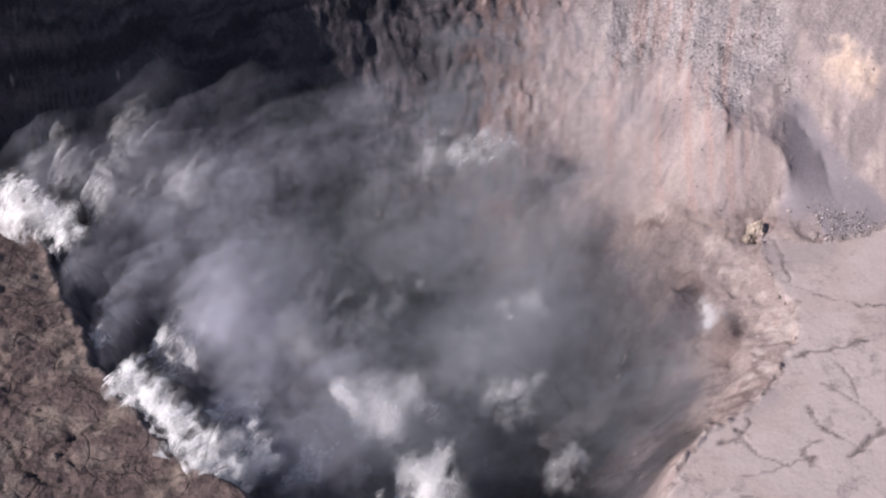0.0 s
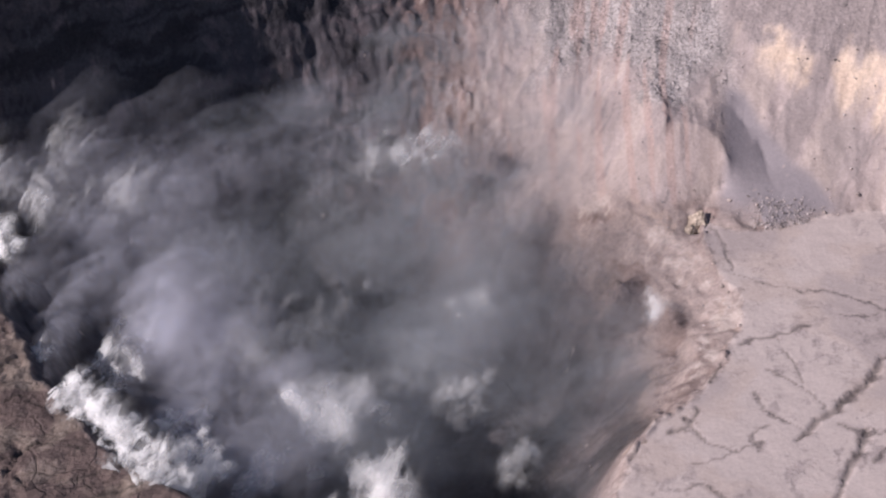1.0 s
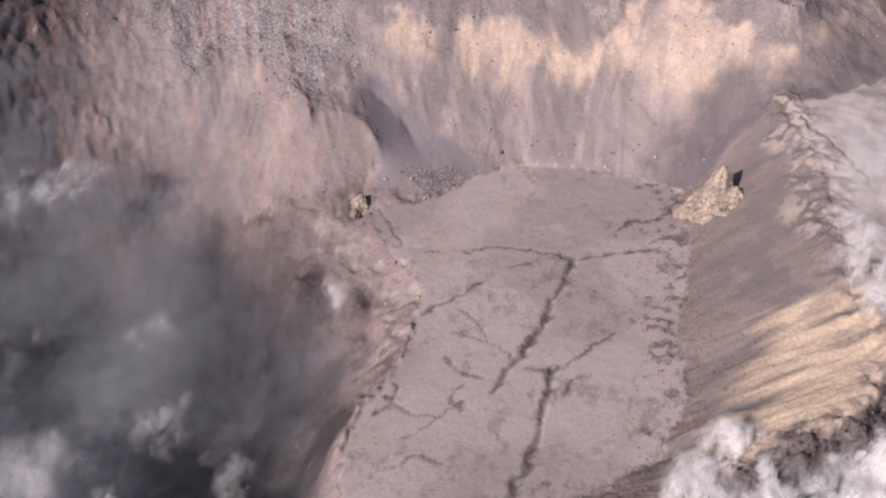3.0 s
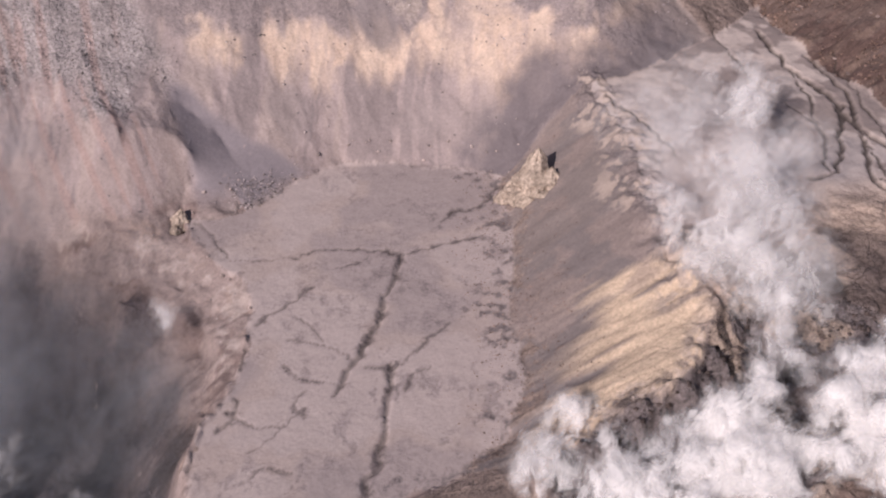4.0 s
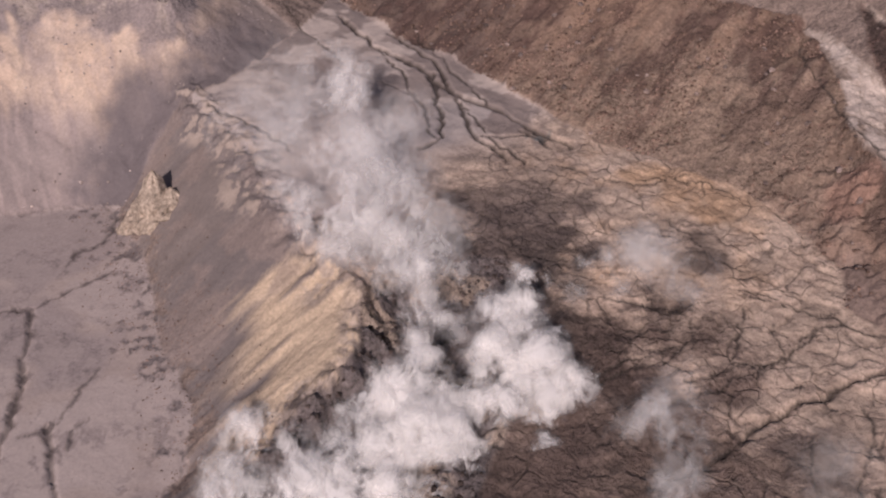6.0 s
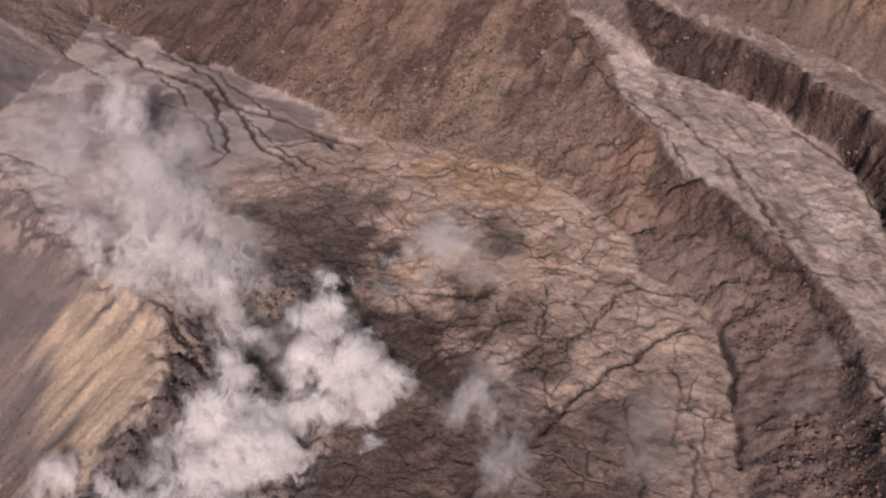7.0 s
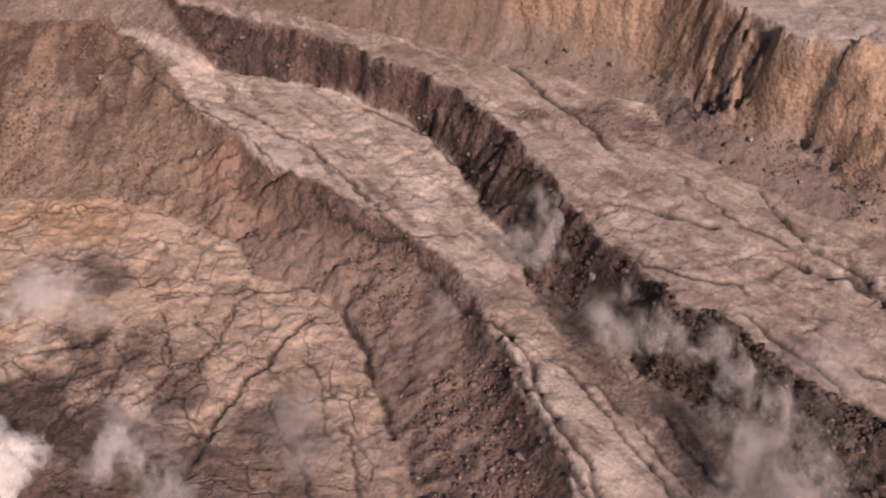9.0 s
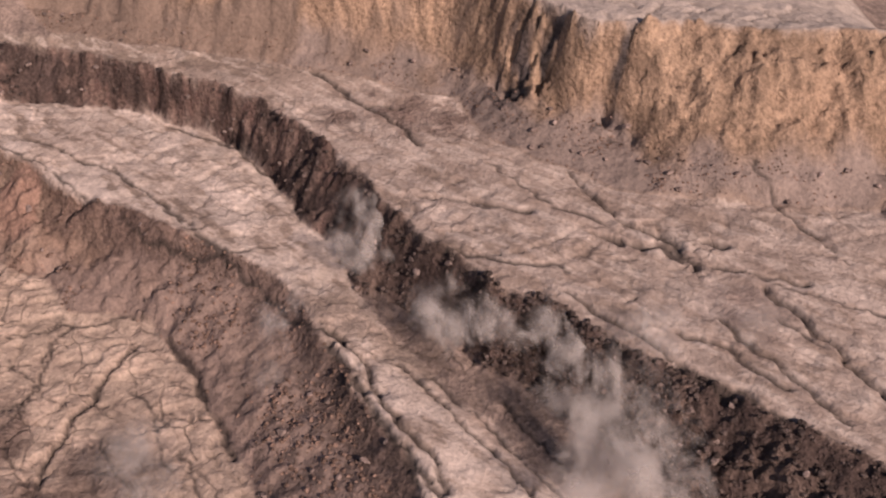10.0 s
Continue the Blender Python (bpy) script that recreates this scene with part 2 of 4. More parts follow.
def base_heights():
    """Heights between the break lines, as a stretched skin."""
    fixed, weight = np.zeros((NX, NY)), np.zeros((NX, NY))
    for points in LINES.values():
        p = along(points, 0.6)
        x, y = ragged(p[:, 0], p[:, 1])
        i = np.rint(np.interp(x, XS, np.arange(NX))).astype(int)
        j = np.rint(np.interp(y, YS, np.arange(NY))).astype(int)
        np.add.at(fixed, (i, j), p[:, 2])
        np.add.at(weight, (i, j), 1)
    edge = np.zeros((NX, NY), bool)
    edge[:2], edge[-2:], edge[:, :2], edge[:, -2:] = True, True, True, True
    fixed[edge], weight[edge] = 112.0, 1.0
    levels = [(fixed, weight)]
    while min(levels[-1][0].shape) > 20:
        f, w = levels[-1]
        f, w = (np.pad(a, ((0, a.shape[0] % 2), (0, a.shape[1] % 2))) for a in (f, w))
        levels.append(tuple(a[0::2, 0::2] + a[1::2, 0::2] + a[0::2, 1::2] + a[1::2, 1::2] for a in (f, w)))
    z = None
    for f, w in reversed(levels):
        held = w > 0
        value = f / np.maximum(w, 1e-9)
        if z is None:
            z = np.full(f.shape, 60.0)
        else:
            z = np.repeat(np.repeat(z, 2, 0), 2, 1)[:f.shape[0], :f.shape[1]]
        for _ in range(90):
            p = np.pad(z, 1, mode="edge")
            z = 0.25 * (p[2:, 1:-1] + p[:-2, 1:-1] + p[1:-1, 2:] + p[1:-1, :-2])
            z[held] = value[held]
    return z


BASE = base_heights()
SLOPE = np.hypot(np.gradient(BASE, axis=0) / np.gradient(XS)[:, None], np.gradient(BASE, axis=1) / np.gradient(YS)[None])
for _ in range(2):
    q = np.pad(SLOPE, 1, mode="edge")
    SLOPE = (q[2:, 1:-1] + q[:-2, 1:-1] + q[1:-1, 2:] + q[1:-1, :-2] + 2 * SLOPE) / 6
STEEP = smooth(SLOPE, 0.35, 1.1)
FLAT = 1 - smooth(SLOPE, 0.12, 0.4)

# zones, by the same ragged lines
WX, WY = GX - 8 * fractal(GX, GY, 30, 2, 21), GY - 8 * fractal(GX, GY, 30, 2, 25)
K = LINES
IN_BLOCK = inside(WX, WY, K["block_west"] + K["block_east"][::-1] + K["block_north"][::-1])
IN_PLATFORM = inside(WX, WY, K["platform_foot"] + K["platform_rim"][::-1] + K["bench_rim"][6::-1] + K["platform_north"])
IN_TERRACE = inside(WX, WY, K["terrace_edge"] + K["terrace_back"][::-1])
IN_UPPER = inside(WX, WY, K["upper_edge"] + K["upper_foot"][::-1])
IN_CLIFF = inside(WX, WY, K["upper_foot"] + K["cliff_rim"][::-1])
IN_TALUS = inside(WX, WY, K["platform_foot"] + K["terrace_edge"][::-1] + K["slope_top"][::-1] + [(700, 640)])
IN_GULLY = inside(WX, WY, K["upper_edge"] + K["gully"][::-1] + K["terrace_back"][6::-1]) & ~IN_TERRACE
IN_GOLD = inside(WX, WY, K["block_east"][:7] + K["bench_rim"][::-1])
IN_VENT = inside(WX, WY, K["bench_rim"][6:] + [(230, 230)] + K["platform_rim"][::-1])
IN_NICHE = inside(WX, WY, [(236, 705), (222, 650), (216, 622), (250, 612), (300, 630), (268, 660), (250, 700)])
NEAR_LAND = inside(WX, WY, K["near_rim"] + K["near_back"][::-1])
NORTH = (GY > 330) & (GX < 600) & ~IN_PLATFORM & ~IN_BLOCK & ~NEAR_LAND & ~IN_GOLD & (BASE < 175)

# along the curved north wall, and away from its top
def wall_ways():
    p = along([q[:2] for q in LINES["wall_top"][:11]], 14)
    total, way, near = np.zeros((NX, NY)), np.zeros((NX, NY)), np.full((NX, NY), 1e9)
    for k, (x, y) in enumerate(p):
        d = (GX - x) ** 2 + (GY - y) ** 2
        near = np.minimum(near, d)
        w = 1 / (d + 60) ** 2
        total += w
        way += w * k * 14
    return way / total, np.sqrt(near)


ROUND, OUT = wall_ways()


def apart_from(points, step=8):
    near = np.full((NX, NY), 1e9)
    for x, y in along([q[:2] for q in points], step):
        near = np.minimum(near, (GX - x) ** 2 + (GY - y) ** 2)
    return np.sqrt(near)


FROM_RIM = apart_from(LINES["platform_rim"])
IN_PLATEAU = inside(WX, WY, LINES["cliff_rim"] + [(760, -345), (1100, -200), (1100, 300)])


def soft_edge(mask, rounds=3):
    m = mask.astype(float)
    for _ in range(rounds):
        p = np.pad(m, 1, mode="edge")
        m = (p[2:, 1:-1] + p[:-2, 1:-1] + p[1:-1, 2:] + p[1:-1, :-2] + m) / 5
    return m


SLUMP = (588, 122)     # centre of a rusty slump under the terrace edge
LIP = smooth(GX, 95, 125) * (1 - smooth(BASE, 2, 12)) * smooth(BASE, -42, -14) * (GX < 245) * (1 - smooth(GY, 640, 665))


def terrain():
    z = BASE.copy()
    n1, n2 = fractal(GX, GY, 60, 5, 1), fractal(GX, GY, 9, 4, 5)
    n3 = fractal(GX, GY, 4.5, 3, 9)
    block = soft_edge(IN_BLOCK)
    # scarp of the terrace: cliff on top, talus below
    talus = soft_edge(IN_TALUS)
    top = np.where(GX > 560, 96.0, 86.0)
    u = np.clip((z - 55) / (top - 55), 0, 1)
    bent = np.where(u < 0.82, 0.6 * u / 0.82, 0.6 + 0.4 * (u - 0.82) / 0.18)
    south = 1 - smooth(GX + 0.4 * GY, 640, 760)
    z += talus * south * (bent - u) * (top - 55)
    z += FLAT * (2.0 * n1 + 0.8 * n2) * (1 - 0.75 * block) * (1 - 0.5 * talus)
    # north wall: gullies that run down it, ledges
    wall = soft_edge(NORTH) * (1 - FLAT)
    high = wall * (0.3 + 0.7 * smooth(GX, 60, 180)) * smooth(BASE, -40, 30) * (1 - 0.6 * smooth(OUT, 110, 190))
    flute = fractal(ROUND, OUT * 0.1, 30, 5, 31, 0.55)
    rill = fractal(ROUND, OUT * 0.07, 9, 4, 35, 0.6)
    lava = 1 - smooth(GX + 60 * n1, 20, 90)
    calm = 1 - 0.55 * smooth(GX, 110, 200)
    z += high * calm * (5.2 * flute + 1.7 * rill) * (1 - soft_edge(IN_NICHE, 6)) + wall * calm * (1 - 0.8 * soft_edge(IN_NICHE, 6)) * (2.2 * n2 + 1.0 * n3 + 6 * fractal(GX, GY, 34, 3, 37))
    z += wall * lava * smooth(BASE, -40, 10) * (1.2 * np.sin(z * 0.3 + 14 * n1 + 5 * n2) + 1.5 * n2)
    # broken ledges of the lip between the pit and the ash block
    ledge = wall * LIP
    z += ledge * (1.2 * np.sin(BASE * 0.45 + 9 * n1 + 1.2 * n2) + 2.6 * fractal(GX, GY, 26, 4, 39) + 0.4 * n3)
    # cliffs
    cliff = soft_edge(IN_CLIFF, 1) * STEEP
    z += cliff * (0.25 + 0.75 * smooth(BASE, 130, 145)) * (9 * fractal(GX, GY, 26, 3, 61) + 4.5 * n2 + 3.0 * n3 + 4.5 * (cell_edges(GX + 5 * n2, GY + 5 * n3, 9, 4)[1] - 0.5))
    hollow = cliff * (1 - smooth(np.hypot(GX - 550, GY + 156), 10, 24))
    z += hollow * (14 * (cell_edges(GX + 4 * n2, GY + 4 * n3, 7, 6)[1] - 0.6) + 8 * n2 - 5 * smooth(n2, 0, 0.3))
    scarp = np.clip(soft_edge(IN_GULLY | IN_TALUS, 1) * STEEP, 0, 1)
    z += scarp * (6 * fractal(GX, GY, 17, 3, 65) + 3.2 * n2 + 1.0 * n3 + 4 * (cell_edges(GX + 4 * n2, GY + 4 * n3, 6.5, 5)[1] - 0.5))
    # rubble slopes
    loose = (1 - FLAT) * (1 - wall) * (1 - cliff)
    z += loose * (2.4 * n1 + 1.3 * n2 + 0.7 * n3) * (1 - 0.75 * soft_edge(IN_GOLD, 6))
    z += soft_edge(IN_TALUS, 6) * (1 - south) * (6 * fractal(GX * 0.35, GY, 26, 4, 67, 0.6) + 3 * fractal(GX * 0.3, GY, 9, 3, 69))
    slump = 1 - smooth(np.hypot((GX - SLUMP[0]) * 0.75, GY - SLUMP[1]) + 10 * n2, 5, 15)
    z += soft_edge(IN_TALUS, 2) * slump * (5 + 8 * n2)
    near = soft_edge(NEAR_LAND, 4)
    z += near * (4 * fractal(GX, GY, 70, 4, 77, 0.45) + 0.5 * n2 + 0.25 * n3)
    gold = soft_edge(IN_GOLD, 6)
    z += gold * 3.2 * (1 - 0.85 * smooth(0.41 * GX + 0.91 * GY, 465, 515)) * fractal((0.91 * GX - 0.41 * GY) * 0.2, 0.41 * GX + 0.91 * GY, 17, 4, 107, 0.6) + gold * 2.5 * fractal(GX * 0.4 - GY * 0.25, GX * 0.5 + GY * 0.9, 40, 3, 71)
    crest = 1 - smooth(apart_from(LINES["bench_rim"], 4), 5, 20)
    z += crest * (3 * n2 + 1.6 * n3 + 2.5 * fractal(GX, GY, 16, 2, 73))
    vent = soft_edge(IN_VENT, 4)
    z += vent * (9 * (0.2 - np.abs(fractal(GX, GY, 30, 4, 75, 0.6))) + 4 * n2 + 1.5 * n3)
    # broken crust
    crust, plate = cell_edges(GX + 26 * n1 + 5 * n2, GY + 18 * fractal(GX, GY, 55, 4, 14) + 5 * n2, 21, 1)
    fine, chip = cell_edges(GX + 9 * n2, GY + 14 * n1 + 3 * n3, 8.5, 2)
    lie = np.maximum(soft_edge(NEAR_LAND), np.maximum(smooth(fractal(GX, GY, 50, 3, 41), -0.22, 0.12), 0.9 * soft_edge(IN_PLATFORM & (GY < 310), 6))) * (1 - 0.9 * soft_edge(IN_PLATFORM & (GY > 335), 6))
    broken = FLAT * (1 - block) * lie * (1 - talus)
    line1, line2 = 1 - smooth(crust, 0.0, 0.095), 1 - smooth(fine, 0, 0.17)
    part = smooth(fractal(GX, GY, 28, 3, 43), -0.1, 0.2)
    line2 = line2 * part
    line1 = line1 * smooth(fractal(GX, GY, 18, 2, 47), -0.3, -0.05)
    z -= broken * (1.5 * line1 + 0.6 * line2)
    z += broken * (1.3 * (plate - 0.5) + 0.7 * (chip - 0.5) * part)
    z += broken * 0.7 * n3
    crack, seam = np.zeros((NX, NY)), np.zeros((NX, NY))
    for width, points in FISSURES:
        width *= 0.8 if width < 3.2 else 1.0
        p = along(points, 0.5)
        x, y = ragged(p[:, 0], p[:, 1], 2.2, 1.6)
        reach = width * 1.2 + 2
        i0, i1 = np.searchsorted(XS, (x.min() - reach, x.max() + reach))
        j0, j1 = np.searchsorted(YS, (y.min() - reach, y.max() + reach))
        gx, gy = GX[i0:i1, j0:j1], GY[i0:i1, j0:j1]
        best = np.full(gx.shape, 99.0)
        for a, b in zip(x[::2], y[::2]):
            best = np.minimum(best, (gx - a) ** 2 + (gy - b) ** 2)
        taper = np.clip(0.3 + 1.3 * (lattice_noise(gx, gy, 11, 3) + 0.5), 0.25, 1.3)
        depth = 1 - smooth(np.sqrt(best), 0.14 * width * taper, 0.42 * width * taper + 0.55)
        seam[i0:i1, j0:j1] = np.maximum(seam[i0:i1, j0:j1], depth)
        crack[i0:i1, j0:j1] = np.maximum(crack[i0:i1, j0:j1], depth * min(1.0, (width / 4.2) ** 1.6) * np.minimum(1, taper + 0.3))
    z -= 2.9 * crack * (1 - 0.45 * block)
    # chutes carved in the golden cliff, shaded by colour further down
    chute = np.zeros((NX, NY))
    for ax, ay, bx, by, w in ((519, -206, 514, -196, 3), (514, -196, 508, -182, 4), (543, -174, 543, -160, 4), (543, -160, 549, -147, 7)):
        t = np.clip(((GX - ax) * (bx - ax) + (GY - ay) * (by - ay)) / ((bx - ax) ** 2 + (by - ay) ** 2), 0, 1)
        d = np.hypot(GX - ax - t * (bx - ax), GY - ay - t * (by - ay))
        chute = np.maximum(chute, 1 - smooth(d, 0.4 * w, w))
    z -= 7 * chute * STEEP * (0.6 + fractal(GX, GY, 8, 2, 78))
    split = np.maximum(broken * np.maximum(0.35 * line1, 0.1 * line2), 0.95 * seam * (1 - 0.4 * block))
    return z, seam, split, chute, broken * (0.6 * plate + 0.4 * chip - 0.5), broken * (1 - 0.85 * soft_edge(IN_PLATEAU)) * (1 - 0.2 * near) * (1 - 0.5 * soft_edge(IN_TERRACE | IN_UPPER))


HEIGHT, CRACK, SPLIT, CHUTE, PLATES, CRUST = terrain()


def ground_at(x, y):
    i = min(max(int(np.searchsorted(XS, x)) - 1, 0), NX - 2)
    j = min(max(int(np.searchsorted(YS, y)) - 1, 0), NY - 2)
    u, v = (x - XS[i]) / (XS[i + 1] - XS[i]), (y - YS[j]) / (YS[j + 1] - YS[j])
    return float((HEIGHT[i, j] * (1 - u) + HEIGHT[i + 1, j] * u) * (1 - v) + (HEIGHT[i, j + 1] * (1 - u) + HEIGHT[i + 1, j + 1] * u) * v)


def rock_colours():
    """The rock's own colour, and how coarse it is, by the kind of ground."""
    col, coarse = np.empty((NX, NY, 3)), np.full((NX, NY), 0.7)
    col[:] = (0.25, 0.19, 0.16)
    n, m, s = fractal(GX, GY, 70, 4, 51), fractal(GX, GY, 22, 4, 55), fractal(GX, GY, 5, 3, 57)
    streak = fractal(ROUND, OUT * 0.12, 30, 4, 81, 0.6)
    thin = fractal(ROUND, OUT * 0.1, 9, 3, 85, 0.6)

    def lay(colour, amount, grain=None):
        a = np.clip(amount, 0, 1)
        col[:] = col * (1 - a[..., None]) + np.array(colour) * a[..., None]
        if grain is not None:
            coarse[:] = coarse * (1 - a) + grain * a

    edge = {k: soft_edge(v, 1) for k, v in dict(north=NORTH, block=IN_BLOCK, talus=IN_TALUS, plat=IN_PLATFORM, terr=IN_TERRACE, upper=IN_UPPER,
                                                 cliff=IN_CLIFF, gold=IN_GOLD, vent=IN_VENT, near=NEAR_LAND, gully=IN_GULLY, niche=IN_NICHE).items()}
    up = BASE + 22 * m + 14 * n
    # north wall: pink-grey talus below, pale gold ash in the middle, grey rubble on top, dark shaded lava in the west
    w = edge["north"]
    lay((0.36, 0.29, 0.27), w, 0.25)
    line = 0.8 * GX - 0.6 * GY
    deep = smooth(BASE, -12, 12)
    slip = fractal(line + 6 * m, BASE * 0.1, 20, 4, 81, 0.6)
    lay((0.255, 0.21, 0.20), w * smooth(slip, 0.0, 0.16) * 0.85 * deep)
    lay((0.43, 0.345, 0.30), w * smooth(-slip, 0.1, 0.25) * 0.5 * deep)
    top = np.interp(ROUND, (780, 860, 910, 960, 1000), (84, 78, 72, 72, 84))
    foot = np.interp(ROUND, (790, 815, 840, 852, 863, 880, 892, 912, 943, 967, 990), (74, 66, 46, 66, 47, 60, 53, 40, 42, 44, 48))
    band = BASE + 24 * fractal(line + 5 * s, BASE * 0.1, 22, 4, 87, 0.55)
    ash = smooth(band, foot - 8, foot + 9) * (1 - smooth(BASE + 16 * m + 10 * thin, top - 8, top + 5)) * smooth(ROUND, 788, 800)
    ash = ash * (1 - 0.85 * (1 - smooth(np.abs(ROUND - 851 - 0.3 * (60 - BASE)), 3, 9))) * (1 - 0.5 * smooth(fractal(line + 3 * s, BASE * 0.1, 9, 3, 89, 0.6), 0.0, 0.3)) * (1 - 0.4 * smooth(m + s, 0.05, 0.35))
    lay((0.26, 0.215, 0.205), w * smooth(BASE + 22 * m, top - 4, top + 5) * 0.9, 0.5)
    lay((0.42, 0.345, 0.295), w * smooth(BASE + 22 * m, top + 6, top + 16) * smooth(ROUND, 900, 950) * smooth(m - s, -0.05, 0.12) * 0.7)
    lay((0.57, 0.43, 0.335), w * ash * smooth(GX, 215, 255), 0.3)
    lay((0.66, 0.51, 0.395), w * ash * smooth(GX, 215, 255) * smooth(fractal(line, BASE * 0.3, 8, 3, 113), 0.0, 0.25) * 0.6)
    # bare grey scree between the ash, and pale blocks along the top
    lay((0.25, 0.21, 0.20), w * (1 - smooth(np.hypot((ROUND - 938) * 0.8, BASE - 76) + 12 * m, 8, 20)) * 0.85, 0.2)
    lay((0.27, 0.225, 0.215), w * (1 - smooth(np.hypot(ROUND - 866, (BASE - 32) * 1.2) + 16 * m, 10, 22)) * 0.6, 0.2)
    lay((0.29, 0.24, 0.225), w * (1 - smooth(np.hypot((ROUND - 950) * 0.6, BASE - 26) + 16 * m, 10, 20)) * 0.6, 0.2)
    lay((0.34, 0.295, 0.28), w * smooth(up, 48, 66) * smooth(GX, 90, 130) * (1 - smooth(GX, 232, 252)), 0.75)
    lay((0.35, 0.28, 0.255), w * smooth(GX, 60, 120) * (1 - smooth(GX, 215, 250)) * (1 - smooth(up, 40, 60)) * smooth(m, -0.1, 0.15) * 0.8)
    lay((0.35, 0.245, 0.215), w * deep * smooth(thin, 0.08, 0.3) * (1 - smooth(GX, 200, 240)) * 0.6)
    # dark lava, with the west wall's shade deepened into its colour
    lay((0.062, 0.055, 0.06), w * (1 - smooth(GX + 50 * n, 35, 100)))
    strata = fractal(ROUND * 0.12, BASE + 10 * n + 5 * m, 7, 3, 115, 0.6)
    lay((0.105, 0.085, 0.088), w * (1 - smooth(GX + 50 * n, 25, 85)) * smooth(strata, 0.05, 0.28) * smooth(m + s, -0.2, 0.2) * 0.9)
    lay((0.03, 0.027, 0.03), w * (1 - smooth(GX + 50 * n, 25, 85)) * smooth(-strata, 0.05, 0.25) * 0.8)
    lay((0.17, 0.115, 0.10), w * (1 - smooth(np.abs(GX + 30 * n - 55), 10, 45)) * smooth(s, -0.1, 0.1) * 0.7)
    # darker down into the pit: shade and smoke put into the rock colour
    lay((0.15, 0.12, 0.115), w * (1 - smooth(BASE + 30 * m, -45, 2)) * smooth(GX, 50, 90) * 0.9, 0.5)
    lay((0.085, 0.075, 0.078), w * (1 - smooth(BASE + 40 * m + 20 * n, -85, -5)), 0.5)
    lay((0.26, 0.225, 0.23), soft_edge(IN_NICHE, 6), 0.15)
    # lip of the pit: tan and rusty ledges, shaded clefts, a pale broken brink
    lip = w * LIP
    bed = fractal(ROUND * 0.15 + 3 * s, BASE * 0.9 + 8 * m, 9, 3, 117, 0.55)
    lay((0.29, 0.225, 0.20), lip * 0.7, 0.35)
    lay((0.37, 0.275, 0.225), lip * smooth(bed, 0.02, 0.28) * 0.6)
    lay((0.19, 0.135, 0.118), lip * smooth(-bed, 0.06, 0.3) * 0.7)
    lay((0.50, 0.42, 0.375), lip * (1 - smooth(np.abs(BASE + 4 + 10 * s), 2, 7)) * smooth(m + 0.4 * s, 0.0, 0.3) * 0.5)
    # clefts without depth: only their shade, painted on the lip
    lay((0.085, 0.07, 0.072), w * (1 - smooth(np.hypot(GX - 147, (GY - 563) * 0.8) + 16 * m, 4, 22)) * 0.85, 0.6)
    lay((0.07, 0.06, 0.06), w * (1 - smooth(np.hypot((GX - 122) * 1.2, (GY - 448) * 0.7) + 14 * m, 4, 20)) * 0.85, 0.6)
    # shadow band behind the bench's north edge, painted into the wall colour
    shade_band = apart_from(LINES["spur"][::-1] + LINES["platform_north"])
    lay((0.165, 0.14, 0.142), w * (1 - smooth(shade_band + 24 * m, 16, 48)) * 0.95, 0.2)
    lay((0.40, 0.32, 0.27), w * smooth(GX, 560, 620) * 0.7)
    # sunken block: fine pale ash, dark grit along the fissures and the foot of the slopes
    lay((0.45, 0.364, 0.324), smooth(soft_edge(IN_BLOCK, 7) + 0.7 * s, 0.4, 0.6), 0.16)
    lay((0.36, 0.30, 0.285), edge["block"] * smooth(n, -0.02, 0.2) * 0.7)
    lay((0.49, 0.41, 0.38), edge["block"] * smooth(-n - 0.4 * m, 0.0, 0.22) * 0.6)
    dash = fractal(0.8 * GX - 0.6 * GY + 4 * s, (0.6 * GX + 0.8 * GY) * 0.4, 5.5, 3, 119, 0.6)
    lay((0.27, 0.222, 0.212), edge["block"] * smooth(dash, 0.2, 0.3) * smooth(fractal(GX, GY, 38, 3, 121), 0.0, 0.2) * 0.5, 0.4)
    grit = smooth(s + 0.35 * m, 0.17, 0.3)
    far = smooth(GX * 0.6 - GY * 0.25 + 40 * m, 70, 110)
    lay((0.25, 0.205, 0.195), edge["block"] * grit * (0.25 + 0.75 * far) * smooth(fractal(GX, GY, 45, 3, 91), -0.1, 0.15), 0.8)
    debris = soft_edge(CRACK, 7)
    lay((0.21, 0.17, 0.16), edge["block"] * smooth(debris, 0.06, 0.3) * smooth(s + 0.5 * m, 0.06, 0.22) * 0.75, 0.6)
    # brown talus under the terrace
    k = edge["talus"]
    lay((0.20, 0.13, 0.10), k, 0.5)
    lay((0.098, 0.062, 0.053), k * smooth(m + 1.2 * n, 0.0, 0.3) * 0.8)
    lay((0.29, 0.195, 0.14), k * smooth(0.6 * m - n, 0.0, 0.25) * 0.6)
    lay((0.29, 0.215, 0.18), k * (1 - smooth(GX + 50 * m + 1.2 * (BASE - 65), 500, 610)) * 0.85)
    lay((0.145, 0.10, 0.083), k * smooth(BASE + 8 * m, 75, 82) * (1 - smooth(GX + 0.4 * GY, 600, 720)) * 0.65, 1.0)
    lay((0.065, 0.05, 0.045), k * (1 - smooth(GX + 40 * m, 400, 460)) * smooth(s, -0.05, 0.2) * 0.5)
    lay((0.135, 0.098, 0.085), k * smooth(GY + 50 * m, 350, 450) * 0.85)
    run = fractal(GX * 0.3, GY, 16, 4, 103, 0.6)
    lay((0.31, 0.205, 0.145), k * smooth(run, 0.05, 0.25) * smooth(GX + 0.4 * GY, 640, 760) * (1 - 0.6 * smooth(GY, 330, 430)) * 0.55, 0.4)
